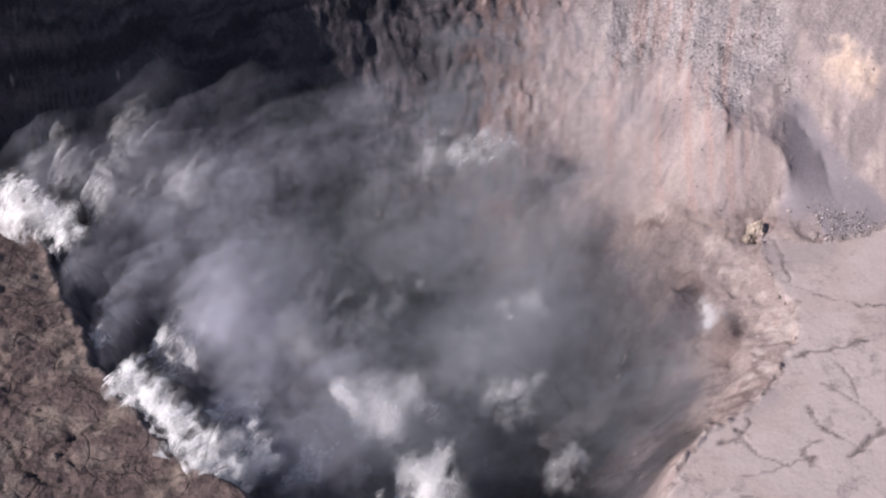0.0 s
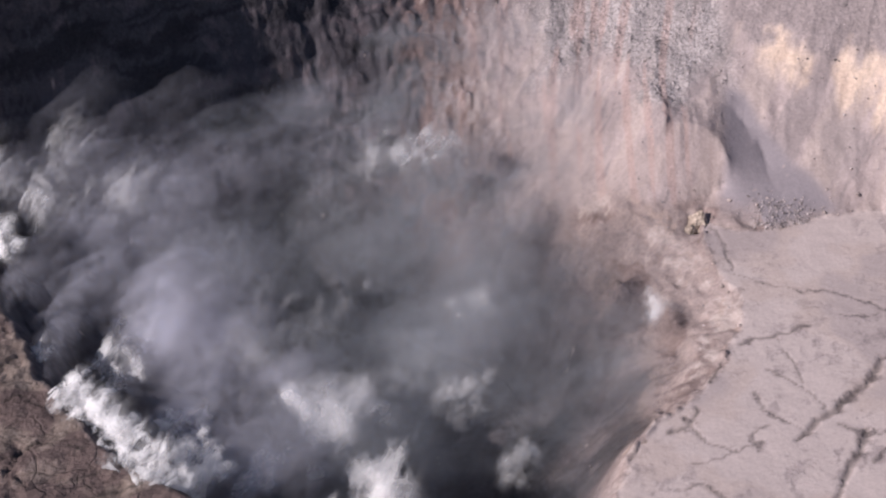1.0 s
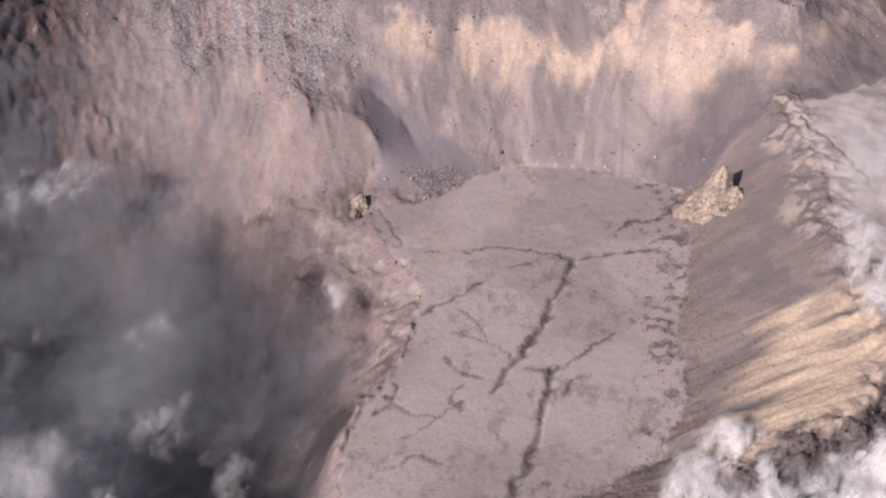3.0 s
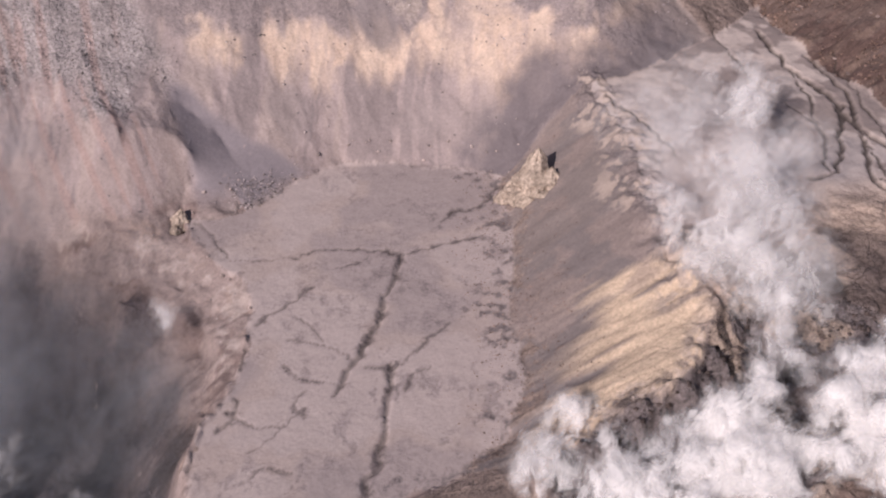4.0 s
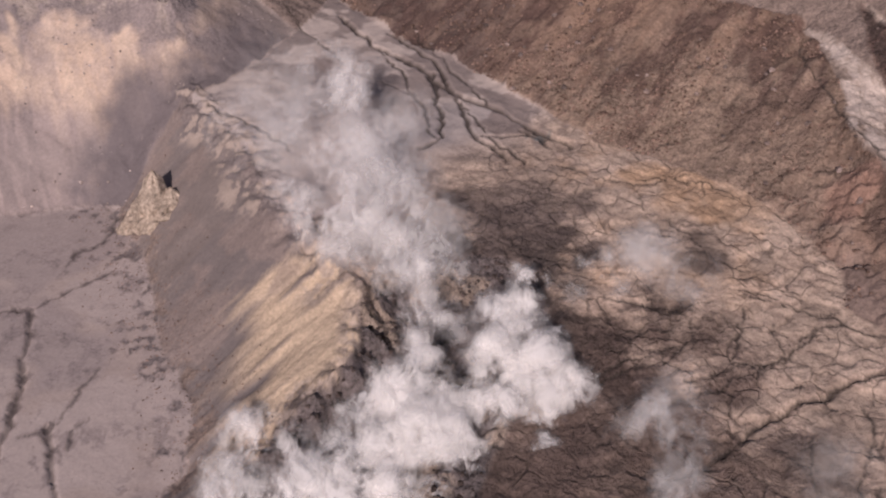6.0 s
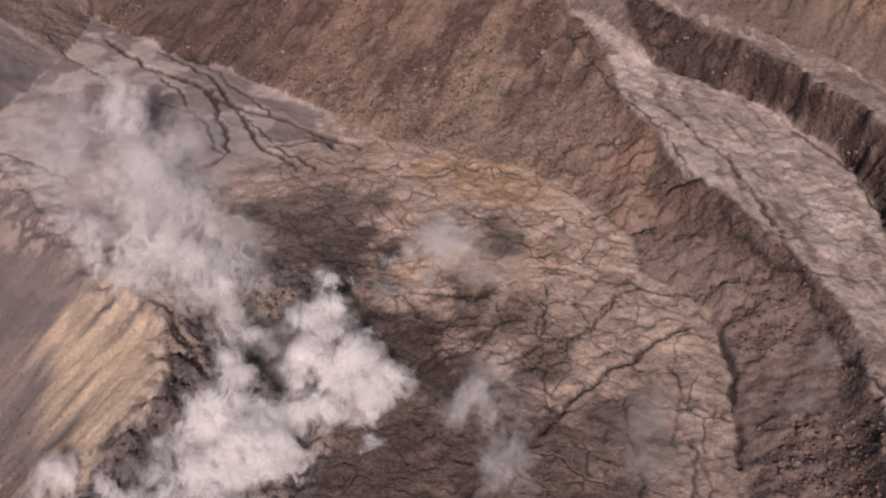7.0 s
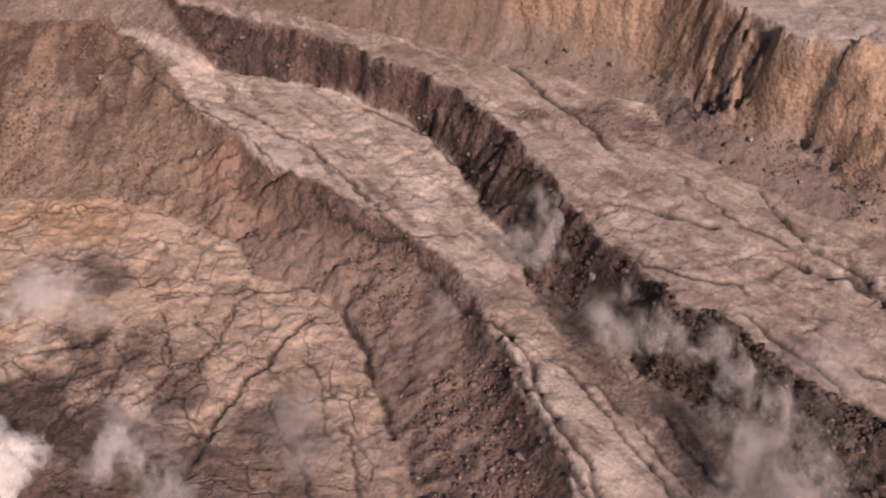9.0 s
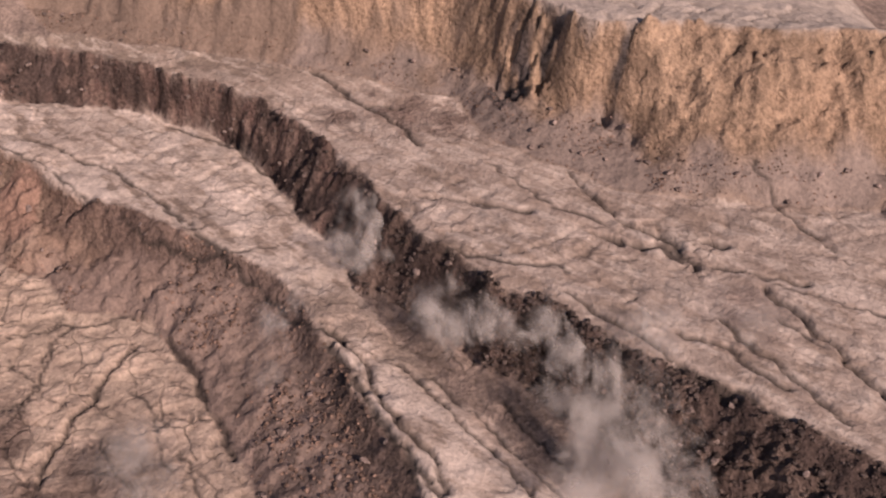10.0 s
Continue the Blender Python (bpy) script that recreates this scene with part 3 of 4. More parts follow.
    lay((0.31, 0.23, 0.175), k * (1 - smooth(np.hypot((GX - 612) * 0.8, (GY - 232) * 0.6) + 40 * m + 30 * s, 25, 110)) * 0.75, 0.9)
    lay((0.12, 0.075, 0.062), k * smooth(-run + 0.6 * n, 0.05, 0.25) * smooth(GX + 0.4 * GY, 640, 760) * 0.7)
    slump = 1 - smooth(np.hypot((GX - SLUMP[0]) * 0.75, GY - SLUMP[1]) + 14 * m, 6, 17)
    lay((0.31, 0.19, 0.145), k * slump * 0.8, 0.6)
    # platform
    p = edge["plat"]
    lay((0.545, 0.415, 0.325), p, 0.45)
    lay((0.40, 0.305, 0.245), p * (1 - smooth(GY + 60 * n, 40, 120)) * 0.7)
    lay((0.40, 0.295, 0.235), p * smooth(s + 0.5 * m, 0.05, 0.25) * 0.55)
    lay((0.52, 0.335, 0.205), p * smooth(n + 0.5 * m, -0.25, 0.25) * smooth(GX, 410, 520) * smooth(GY + 50 * m, 120, 220) * (1 - smooth(GY + 40 * m, 300, 360)) * 0.75)
    lay((0.44, 0.375, 0.345), p * smooth(GY + 50 * n, 300, 370), 0.15)
    lay((0.52, 0.43, 0.375), p * smooth(GX + 0.5 * GY + 40 * m, 740, 780) * smooth(GY + 40 * n, 240, 300) * 0.8)
    lay((0.22, 0.175, 0.16), p * smooth(GX * 0.5 + 50 * m, 262, 290) * smooth(GY + 50 * n, 260, 320) * smooth(m, -0.15, 0.1) * 0.75)
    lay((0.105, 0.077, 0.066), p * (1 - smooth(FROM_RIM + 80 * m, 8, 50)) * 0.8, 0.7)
    lay((0.075, 0.065, 0.06), p * (1 - smooth(np.hypot(GX - 445, (GY - 222)) + 40 * m, 5, 40)) * 0.8, 0.9)
    lay((0.08, 0.06, 0.055), p * (1 - smooth(np.hypot((GX - 507) * 0.8, GY - 176) + 22 * m, 2, 24)) * 0.75)
    lay((0.135, 0.095, 0.08), p * (1 - smooth(GX - 0.35 * GY + 100 * m, 348, 420)) * (1 - smooth(GY, 170, 270)) * smooth(GY + 60 * m, 35, 85) * 0.85, 0.7)
    lay((0.13, 0.10, 0.09), p * (1 - smooth(np.hypot((GX - 490) * 0.7, GY - 290) + 50 * m, 10, 55)) * 0.75, 0.6)
    lay((0.16, 0.125, 0.11), p * (1 - smooth(np.hypot(GX - 394, GY - 70) + 26 * m, 4, 26)) * 0.75)
    lay((0.10, 0.15, 0.165), p * (1 - smooth(np.hypot(GX - 568, GY - 319) + 8 * s, 2, 9)) * 0.8)
    # terraces, streaked along their length
    sx, sy = -0.81 * GX - 0.58 * GY, 0.58 * GX - 0.81 * GY
    lean = fractal(sx * 0.35, sy, 7, 4, 95, 0.7)
    t = np.maximum(edge["terr"], edge["upper"])
    lay((0.48, 0.385, 0.325), t, 0.45)
    lay((0.38, 0.30, 0.252), edge["upper"] * 0.85)
    lay((0.26, 0.20, 0.16), edge["upper"] * smooth(GX + 20 * m, 590, 630) * 0.9)
    lay((0.34, 0.265, 0.22), t * smooth(lean, 0.05, 0.3) * 0.42)
    flake = fractal(sx * 0.3 + 3 * s, sy, 4.2, 3, 97, 0.6)
    lay((0.27, 0.205, 0.165), t * smooth(flake, 0.14, 0.24) * smooth(n + lean, -0.2, 0.15) * 0.85)
    lay((0.63, 0.525, 0.45), t * smooth(-flake, 0.2, 0.3) * 0.5)
    lay((0.60, 0.50, 0.435), t * smooth(m - lean * 0.5, 0.05, 0.25) * (0.7 - 0.35 * edge["upper"]))
    lay((0.33, 0.25, 0.205), edge["upper"] * smooth(m + lean, 0.1, 0.4) * 0.45)
    lay((0.24, 0.18, 0.155), edge["upper"] * (1 - smooth(np.hypot(GX - 368, GY + 202) + 30 * m, 6, 26)) * 0.7)
    lay((0.21, 0.15, 0.125), edge["upper"] * (1 - smooth(np.hypot(GX - 556, (GY + 92) * 0.8) + 40 * m, 12, 34)) * 0.9, 0.9)
    lay((0.36, 0.27, 0.22), edge["terr"] * (1 - smooth(GX + 10 * m, 378, 420)) * smooth(sy + 20 * m, 268, 285) * 0.8)
    spill = apart_from([(445, -30), (428, -45), (404, -66), (385, -90)], 4)
    lay((0.29, 0.225, 0.185), edge["terr"] * (1 - smooth(spill + 16 * m + 8 * s, 3, 13)) * 0.8, 0.6)
    # gully walls: dark brown rock, with part of their shade in the colour
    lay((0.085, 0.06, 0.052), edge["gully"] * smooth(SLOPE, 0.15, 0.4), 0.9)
    lay((0.15, 0.092, 0.078), edge["gully"] * smooth(GX + 60 * m, 440, 560) * smooth(m + s, -0.15, 0.2) * 0.8)
    lay((0.19, 0.135, 0.11), edge["gully"] * smooth(s + m * 0.5, 0.05, 0.25) * 0.6)
    # golden cliff over grey talus
    c = edge["cliff"]
    lay((0.33, 0.226, 0.158), c, 0.8)
    lay((0.40, 0.28, 0.195), c * smooth(m - s, 0.0, 0.25) * smooth(BASE, 136, 150) * 0.6)
    lay((0.25, 0.175, 0.125), c * smooth(s + 0.6 * m, 0.0, 0.25) * 0.75)
    lay((0.255, 0.20, 0.172), c * (1 - smooth(BASE + 16 * m, 126, 140)), 0.45)
    lay((0.225, 0.165, 0.13), c * smooth(GX + 50 * m, 600, 640) * smooth(-BASE + 45 * m + 25 * n, -178, -155), 0.4)
    # shadow of the cliff's hollow and chutes, painted as darker colour
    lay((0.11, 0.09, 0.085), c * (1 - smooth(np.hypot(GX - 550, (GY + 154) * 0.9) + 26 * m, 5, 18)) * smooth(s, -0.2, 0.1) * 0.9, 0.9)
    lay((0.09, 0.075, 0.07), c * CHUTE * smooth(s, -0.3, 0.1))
    lay((0.43, 0.36, 0.31), soft_edge(IN_PLATEAU, 1), 0.4)
    # slope under the bench: grey ash fan, golden ribs
    g = edge["gold"]
    across = 0.41 * GX + 0.91 * GY
    rib = fractal((0.91 * GX - 0.41 * GY) * 0.2, across, 17, 4, 107, 0.6)
    fan = fractal(GX * 0.4 - GY * 0.25, GX * 0.5 + GY * 0.9, 44, 4, 101, 0.42)
    toe = apart_from(LINES["block_east"], 3) * np.where(IN_GOLD, 1, -1)
    foot_of = np.maximum(g, edge["block"] * (GX > 150))
    lay((0.20, 0.168, 0.158), foot_of * smooth(toe + 34 * s + 16 * m, -6, 9), 0.2)
    lay((0.24, 0.20, 0.19), foot_of * (1 - smooth(np.abs(toe + 6), 4, 26)) * smooth(s + 0.4 * m, 0.04, 0.3) * 0.6, 0.7)
    lay((0.60, 0.46, 0.33), g * (1 - smooth(across + 75 * rib + 40 * fan, 452, 492)) * smooth(BASE + 30 * rib, 2, 24), 0.4)
    lay((0.29, 0.23, 0.195), g * smooth(rib + 0.4 * fan, 0.03, 0.3) * 0.65 * (1 - 0.6 * smooth(across, 465, 515)))
    lay((0.11, 0.088, 0.082), g * (1 - smooth(np.hypot((GX - 303) * 0.55, GY - 291) + 14 * m, 3, 11)) * 0.9, 0.7)
    lay((0.285, 0.222, 0.195), g * smooth(m + 0.6 * n, 0.0, 0.3) * smooth(across, 440, 500) * 0.6, 0.3)
    crest = 1 - smooth(apart_from(LINES["bench_rim"], 4) + 26 * m, 4, 22)
    lay((0.20, 0.165, 0.158), crest * smooth(s + m, -0.1, 0.15) * 0.75, 0.7)
    lay((0.45, 0.36, 0.30), crest * smooth(-s - 0.5 * m, 0.08, 0.25) * 0.8)
    v = edge["vent"]
    lay((0.15, 0.125, 0.12), v, 0.9)
    lay((0.36, 0.28, 0.22), v * smooth(m, 0.05, 0.22) * 0.7)
    q = edge["near"]
    lay((0.125, 0.09, 0.08), q, 0.5)
    lay((0.24, 0.185, 0.155), q * smooth(m + 0.5 * s, 0.0, 0.22) * 0.7)
    lay((0.24, 0.19, 0.15), q * smooth(m + n, 0.3, 0.45) * 0.4)
    col *= (1 + 0.5 * PLATES * (1 - 0.6 * edge["near"]))[..., None]
    lay((0.06, 0.048, 0.042), SPLIT * 0.92)
    return np.clip(col, 0.02, 0.8), coarse


# ---- materials ----
def material(name):
    m = bpy.data.materials.new(name)
    m.use_nodes = True
    return m, m.node_tree.nodes, m.node_tree.links, m.node_tree.nodes["Principled BSDF"]


def rock_material(name, colour=None):
    """Rock whose colour and coarseness come from the ground, or one colour with chance variation."""
    m, n, l, b = material(name)
    b.inputs["Roughness"].default_value = 0.95
    b.inputs["Specular IOR Level"].default_value = 0.12
    pos = n.new("ShaderNodeNewGeometry")
    noises = []
    for scale, detail in ((0.05, 7), (0.45, 6), (0.13, 5)):
        t = n.new("ShaderNodeTexNoise")
        t.inputs["Scale"].default_value, t.inputs["Detail"].default_value, t.inputs["Roughness"].default_value = scale, detail, 0.62
        l.new(pos.outputs["Position"], t.inputs["Vector"])
        noises.append(t)
    if colour is None:
        src, grain = n.new("ShaderNodeAttribute"), n.new("ShaderNodeAttribute")
        src.attribute_name, grain.attribute_name = "rock", "coarse"
        out, amount = src.outputs["Color"], grain.outputs["Fac"]
    else:
        chance = n.new("ShaderNodeObjectInfo").outputs["Random"] if name.startswith("boulder") else pos.outputs["Random Per Island"]
        ramp = n.new("ShaderNodeValToRGB")
        ramp.color_ramp.elements[0].color = (*[c * 0.6 for c in colour], 1)
        ramp.color_ramp.elements[1].color = (*[c * 1.55 for c in colour], 1)
        l.new(chance, ramp.inputs[0])
        out, amount = ramp.outputs[0], None
    for t, reach in ((noises[0], 0.34), (noises[1], 0.5)):
        span = n.new("ShaderNodeMapRange")
        span.inputs["From Min"].default_value, span.inputs["From Max"].default_value = 0.3, 0.7
        span.inputs["To Min"].default_value, span.inputs["To Max"].default_value = -reach, reach
        l.new(t.outputs["Fac"], span.inputs["Value"])
        value = span.outputs[0]
        if amount is not None:
            k = n.new("ShaderNodeMath")
            k.operation = "MULTIPLY"
            l.new(value, k.inputs[0])
            l.new(amount, k.inputs[1])
            value = k.outputs[0]
        one = n.new("ShaderNodeMath")
        one.inputs[1].default_value = 1.0
        l.new(value, one.inputs[0])
        mul = n.new("ShaderNodeVectorMath")
        mul.operation = "SCALE"
        l.new(out, mul.inputs[0])
        l.new(one.outputs[0], mul.inputs["Scale"])
        out = mul.outputs[0]
    seams = []
    if colour is None:
        # fine shrinkage cracks between the plates of the crust
        bend = n.new("ShaderNodeTexNoise")
        bend.inputs["Scale"].default_value, bend.inputs["Detail"].default_value = 0.045, 4
        l.new(pos.outputs["Position"], bend.inputs["Vector"])
        shift = n.new("ShaderNodeVectorMath")
        shift.operation = "MULTIPLY_ADD"
        shift.inputs[1].default_value = (19, 19, 0)
        l.new(bend.outputs["Color"], shift.inputs[0])
        flat = n.new("ShaderNodeVectorMath")
        flat.operation = "MULTIPLY"
        flat.inputs[1].default_value = (1, 1, 0)
        l.new(pos.outputs["Position"], flat.inputs[0])
        l.new(flat.outputs[0], shift.inputs[2])
        crusty = n.new("ShaderNodeAttribute")
        crusty.attribute_name = "crust"
        for size, wide, deep in ((21.0, 0.04, 0.6), (9.0, 0.042, 0.24)):
            cells = n.new("ShaderNodeTexVoronoi")
            cells.feature = "DISTANCE_TO_EDGE"
            cells.inputs["Scale"].default_value = 1 / size
            l.new(shift.outputs[0], cells.inputs["Vector"])
            near = n.new("ShaderNodeMapRange")
            near.interpolation_type = "SMOOTHSTEP"
            near.inputs["From Min"].default_value, near.inputs["From Max"].default_value = 0.008, wide
            near.inputs["To Min"].default_value, near.inputs["To Max"].default_value = deep, 0.0
            l.new(cells.outputs["Distance"], near.inputs["Value"])
            gaps = n.new("ShaderNodeMapRange")
            gaps.interpolation_type = "SMOOTHSTEP"
            gaps.inputs["From Min"].default_value, gaps.inputs["From Max"].default_value = 0.42, 0.6
            l.new((noises[0] if size > 10 else noises[2]).outputs["Fac"], gaps.inputs["Value"])
            value = near.outputs[0]
            for other in (gaps.outputs[0], crusty.outputs["Fac"]):
                k = n.new("ShaderNodeMath")
                k.operation = "MULTIPLY"
                l.new(value, k.inputs[0])
                l.new(other, k.inputs[1])
                value = k.outputs[0]
            seams.append(value)
            dark = n.new("ShaderNodeMix")
            dark.data_type = "RGBA"
            dark.inputs[7].default_value = (0.05, 0.037, 0.031, 1)
            l.new(seams[-1], dark.inputs[0])
            l.new(out, dark.inputs[6])
            out = dark.outputs[2]
    l.new(out, b.inputs["Base Color"])
    bump = n.new("ShaderNodeBump")
    bump.inputs["Strength"].default_value, bump.inputs["Distance"].default_value = 0.8, 2.0
    if amount is not None:
        l.new(amount, bump.inputs["Strength"])
    both = n.new("ShaderNodeMath")
    both.operation = "MULTIPLY_ADD"
    both.inputs[1].default_value = 2.2
    l.new(noises[2].outputs["Fac"], both.inputs[0])
    l.new(noises[1].outputs["Fac"], both.inputs[2])
    height = both.outputs[0]
    for seam in seams:
        k = n.new("ShaderNodeMath")
        k.operation = "SUBTRACT"
        l.new(height, k.inputs[0])
        l.new(seam, k.inputs[1])
        height = k.outputs[0]
    l.new(height, bump.inputs["Height"])
    l.new(bump.outputs[0], b.inputs["Normal"])
    return m


ROCK = rock_material("volcanic_rock")
BOULDER = rock_material("boulder_rock", (0.21, 0.16, 0.14))
BROWN_RUBBLE = rock_material("brown_rubble", (0.20, 0.132, 0.103))
DARK_RUBBLE = rock_material("dark_rubble", (0.09, 0.068, 0.06))
GREY_RUBBLE = rock_material("grey_rubble", (0.31, 0.265, 0.25))
PALE_ROCK = rock_material("pale_rock", (0.36, 0.29, 0.23))


def steam_material(name, colour, fine, torn=1.0):
    m, n, l, b = material(name)
    n.remove(b)
    out = n["Material Output"]
    pos = n.new("ShaderNodeNewGeometry")
    tall = n.new("ShaderNodeVectorMath")
    tall.operation = "MULTIPLY"
    tall.inputs[1].default_value = (1.0, 1.0, 0.6)
    l.new(pos.outputs["Position"], tall.inputs[0])
    t1, t2 = n.new("ShaderNodeTexNoise"), n.new("ShaderNodeTexNoise")
    for t, s, d in ((t1, 0.03 * fine, 3), (t2, 0.1 * fine, 6)):
        t.inputs["Scale"].default_value, t.inputs["Detail"].default_value, t.inputs["Roughness"].default_value = s, d, 0.6
        t.inputs["Distortion"].default_value = 1.3
        l.new(tall.outputs[0], t.inputs["Vector"])
    dens, rim = n.new("ShaderNodeAttribute"), n.new("ShaderNodeAttribute")
    dens.attribute_name, rim.attribute_name = "thickness", "inward"

    def calc(kind, a, b):
        k = n.new("ShaderNodeMath")
        k.operation = kind
        for socket, value in zip(k.inputs, (a, b)):
            if isinstance(value, float):
                socket.default_value = value
            else:
                l.new(value, socket)
        return k.outputs[0]

    # wisps: the noise eats into the rim of each billow
    wisp = calc("ADD", calc("MULTIPLY", t1.outputs["Fac"], 3.0 * torn), calc("MULTIPLY", t2.outputs["Fac"], 3.0 * torn))
    body = calc("ADD", calc("MULTIPLY", rim.outputs["Fac"], 0.75), calc("SUBTRACT", wisp, 3.0 * torn))
    span = n.new("ShaderNodeMapRange")
    span.interpolation_type = "SMOOTHSTEP"
    span.inputs["From Min"].default_value, span.inputs["From Max"].default_value = -0.1, 1.25
    l.new(body, span.inputs["Value"])
    fade = n.new("ShaderNodeMapRange")
    fade.interpolation_type = "SMOOTHSTEP"
    fade.inputs["From Max"].default_value = 0.9
    l.new(rim.outputs["Fac"], fade.inputs["Value"])
    mul = n.new("ShaderNodeMath")
    mul.operation, mul.use_clamp = "MULTIPLY", True
    l.new(calc("MULTIPLY", span.outputs[0], fade.outputs[0]), mul.inputs[0])
    l.new(dens.outputs["Fac"], mul.inputs[1])
    clear, dif, tra, half, mix = (n.new("ShaderNode" + k) for k in ("BsdfTransparent", "BsdfDiffuse", "BsdfTranslucent", "MixShader", "MixShader"))
    dif.inputs[0].default_value = tra.inputs[0].default_value = (*colour, 1)
    l.new(dif.outputs[0], half.inputs[1])
    l.new(tra.outputs[0], half.inputs[2])
    l.new(mul.outputs[0], mix.inputs[0])
    l.new(clear.outputs[0], mix.inputs[1])
    l.new(half.outputs[0], mix.inputs[2])
    l.new(mix.outputs[0], out.inputs["Surface"])
    return m


STEAM = steam_material("steam", (0.985, 0.965, 0.945), 1.0)
GULLY_SMOKE = steam_material("gully_smoke", (0.66, 0.62, 0.59), 0.8)
SMOKE = steam_material("bluish_smoke", (0.68, 0.67, 0.745), 0.55, 0.42)
# darker copy for the pit: its shade is put into the smoke colour
SHADED_SMOKE = steam_material("shaded_smoke", (0.445, 0.46, 0.485), 0.55, 0.42)


# ---- the ground ----
def build_ground():
    me = bpy.data.meshes.new("ground")
    co = np.stack([GX, GY, HEIGHT], -1).reshape(-1, 3).astype(np.float32)
    k = (np.arange(NX - 1)[:, None] * NY + np.arange(NY - 1)[None]).ravel()
    quads = np.stack([k, k + NY, k + NY + 1, k + 1], 1).astype(np.int32)
    me.vertices.add(len(co))
    me.vertices.foreach_set("co", co.ravel())
    me.loops.add(quads.size)
    me.loops.foreach_set("vertex_index", quads.ravel())
    me.polygons.add(len(quads))
    me.polygons.foreach_set("loop_start", np.arange(0, quads.size, 4, dtype=np.int32))
    me.polygons.foreach_set("use_smooth", np.ones(len(quads), bool))
    me.update(calc_edges=True)
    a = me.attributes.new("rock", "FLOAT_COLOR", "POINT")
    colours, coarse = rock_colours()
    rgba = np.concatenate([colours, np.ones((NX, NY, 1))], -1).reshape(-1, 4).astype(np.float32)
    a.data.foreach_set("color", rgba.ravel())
    g = me.attributes.new("crust", "FLOAT", "POINT")
    g.data.foreach_set("value", CRUST.ravel().astype(np.float32))
    g = me.attributes.new("coarse", "FLOAT", "POINT")
    g.data.foreach_set("value", coarse.ravel().astype(np.float32))
    me.materials.append(ROCK)
    return tagged(new("ground", me), "cracked volcanic crater ground with scarps, ash and talus", "ground", kind="structure")


GROUND = build_ground()


# ---- steam ----
def steam_plume(name, label, puffs, seed):
    """puffs: rows of centre x, y, z, radius, count of wisps, thickness. Each row is one billow."""
    rnd = random.Random(seed)
    x, y = (sum(p[k] for p in puffs) / len(puffs) for k in (0, 1))
    plume = tagged(new(name), label, "steam")
    plume.matrix_basis = Matrix.Translation((x, y, ground_at(x, y)))
    for x, y, z, r, count, d in puffs:
        verts, faces, inward = [], [], []
        centre = Vector((x, y, z)) - plume.matrix_basis.translation
        veil = name in ("smoke_veil", "shaded_veil")
        for _ in range(int(count * (0.8 if veil else 1.3))):
            c = centre + Vector((rnd.gauss(0, 1), rnd.gauss(0, 1), rnd.gauss(0, 0.7))) * r * 0.45
            size = r * (rnd.uniform(0.75, 1.3) if veil else rnd.uniform(0.4, 1.2))
            lean = 0.2 if r > 30 else 0.4
            tilt = 0.4 if veil else 1.0
            up = Vector((rnd.gauss(-0.75 * tilt, lean), rnd.gauss(-0.4 * tilt, lean), 1)).normalized()
            turn = up.to_track_quat("Z", "Y").to_matrix()
            first, segs = len(verts), 11
            verts.append(c + turn @ Vector((0, 0, size * 0.2)))
            inward.append(1.0)
            for ring in (0.35, 0.68, 1.0):
                for q in range(segs):
                    a = math.tau * q / segs + rnd.uniform(-0.15, 0.15)
                    rr = size * ring * rnd.uniform(0.8, 1.2)
                    verts.append(c + turn @ Vector((rr * math.cos(a), rr * math.sin(a), size * 0.2 * (1 - ring * ring * 1.6) + rnd.uniform(-0.06, 0.06) * size)))
                    inward.append(1 - ring)
            for q in range(segs):
                k = (q + 1) % segs
                faces.append((first, first + 1 + q, first + 1 + k))
                for ring in (0, 1):
                    o = first + 1 + ring * segs
                    faces.append((o + q, o + segs + q, o + segs + k, o + k))
        me = bpy.data.meshes.new("billow")
        me.from_pydata([tuple(v) for v in verts], [], faces)
        me.polygons.foreach_set("use_smooth", np.ones(len(faces), bool))
        att = me.attributes.new("thickness", "FLOAT", "POINT")
        att.data.foreach_set("value", np.full(len(verts), d * (1.1 if veil else 1.0), np.float32))
        att = me.attributes.new("inward", "FLOAT", "POINT")
        att.data.foreach_set("value", np.array(inward, np.float32))
        me.materials.append(SMOKE if name == "smoke_veil" else SHADED_SMOKE if name == "shaded_veil" else GULLY_SMOKE if name in ("gully_smoke", "lower_smoke") else STEAM)
        tagged(new("billow", me), kind="stuff").parent = plume
    return plume


steam_plume("smoke_veil", "thin bluish-grey volcanic haze drifting over the deep pit", [
    (-141, 608, 25, 81.0, 10, 0.21), (-108, 515, 5, 66.0, 9, 0.2), (-182, 570, 35, 61.5, 9, 0.16),
    (-70, 664, 55, 65.7, 8, 0.1), (-176, 633, 65, 51.6, 8, 0.09), (-207, 581, 65, 45.1, 8, 0.11),
    (-145, 499, 35, 41.2, 9, 0.23), (-106, 446, 25, 42.2, 9, 0.23), (-172, 494, 55, 29.6, 7, 0.21),
    (-83, 425, 25, 40.9, 10, 0.26), (-120, 469, 40, 35.8, 9, 0.26), (-103, 543, 25, 55.0, 9, 0.21),
], 92)
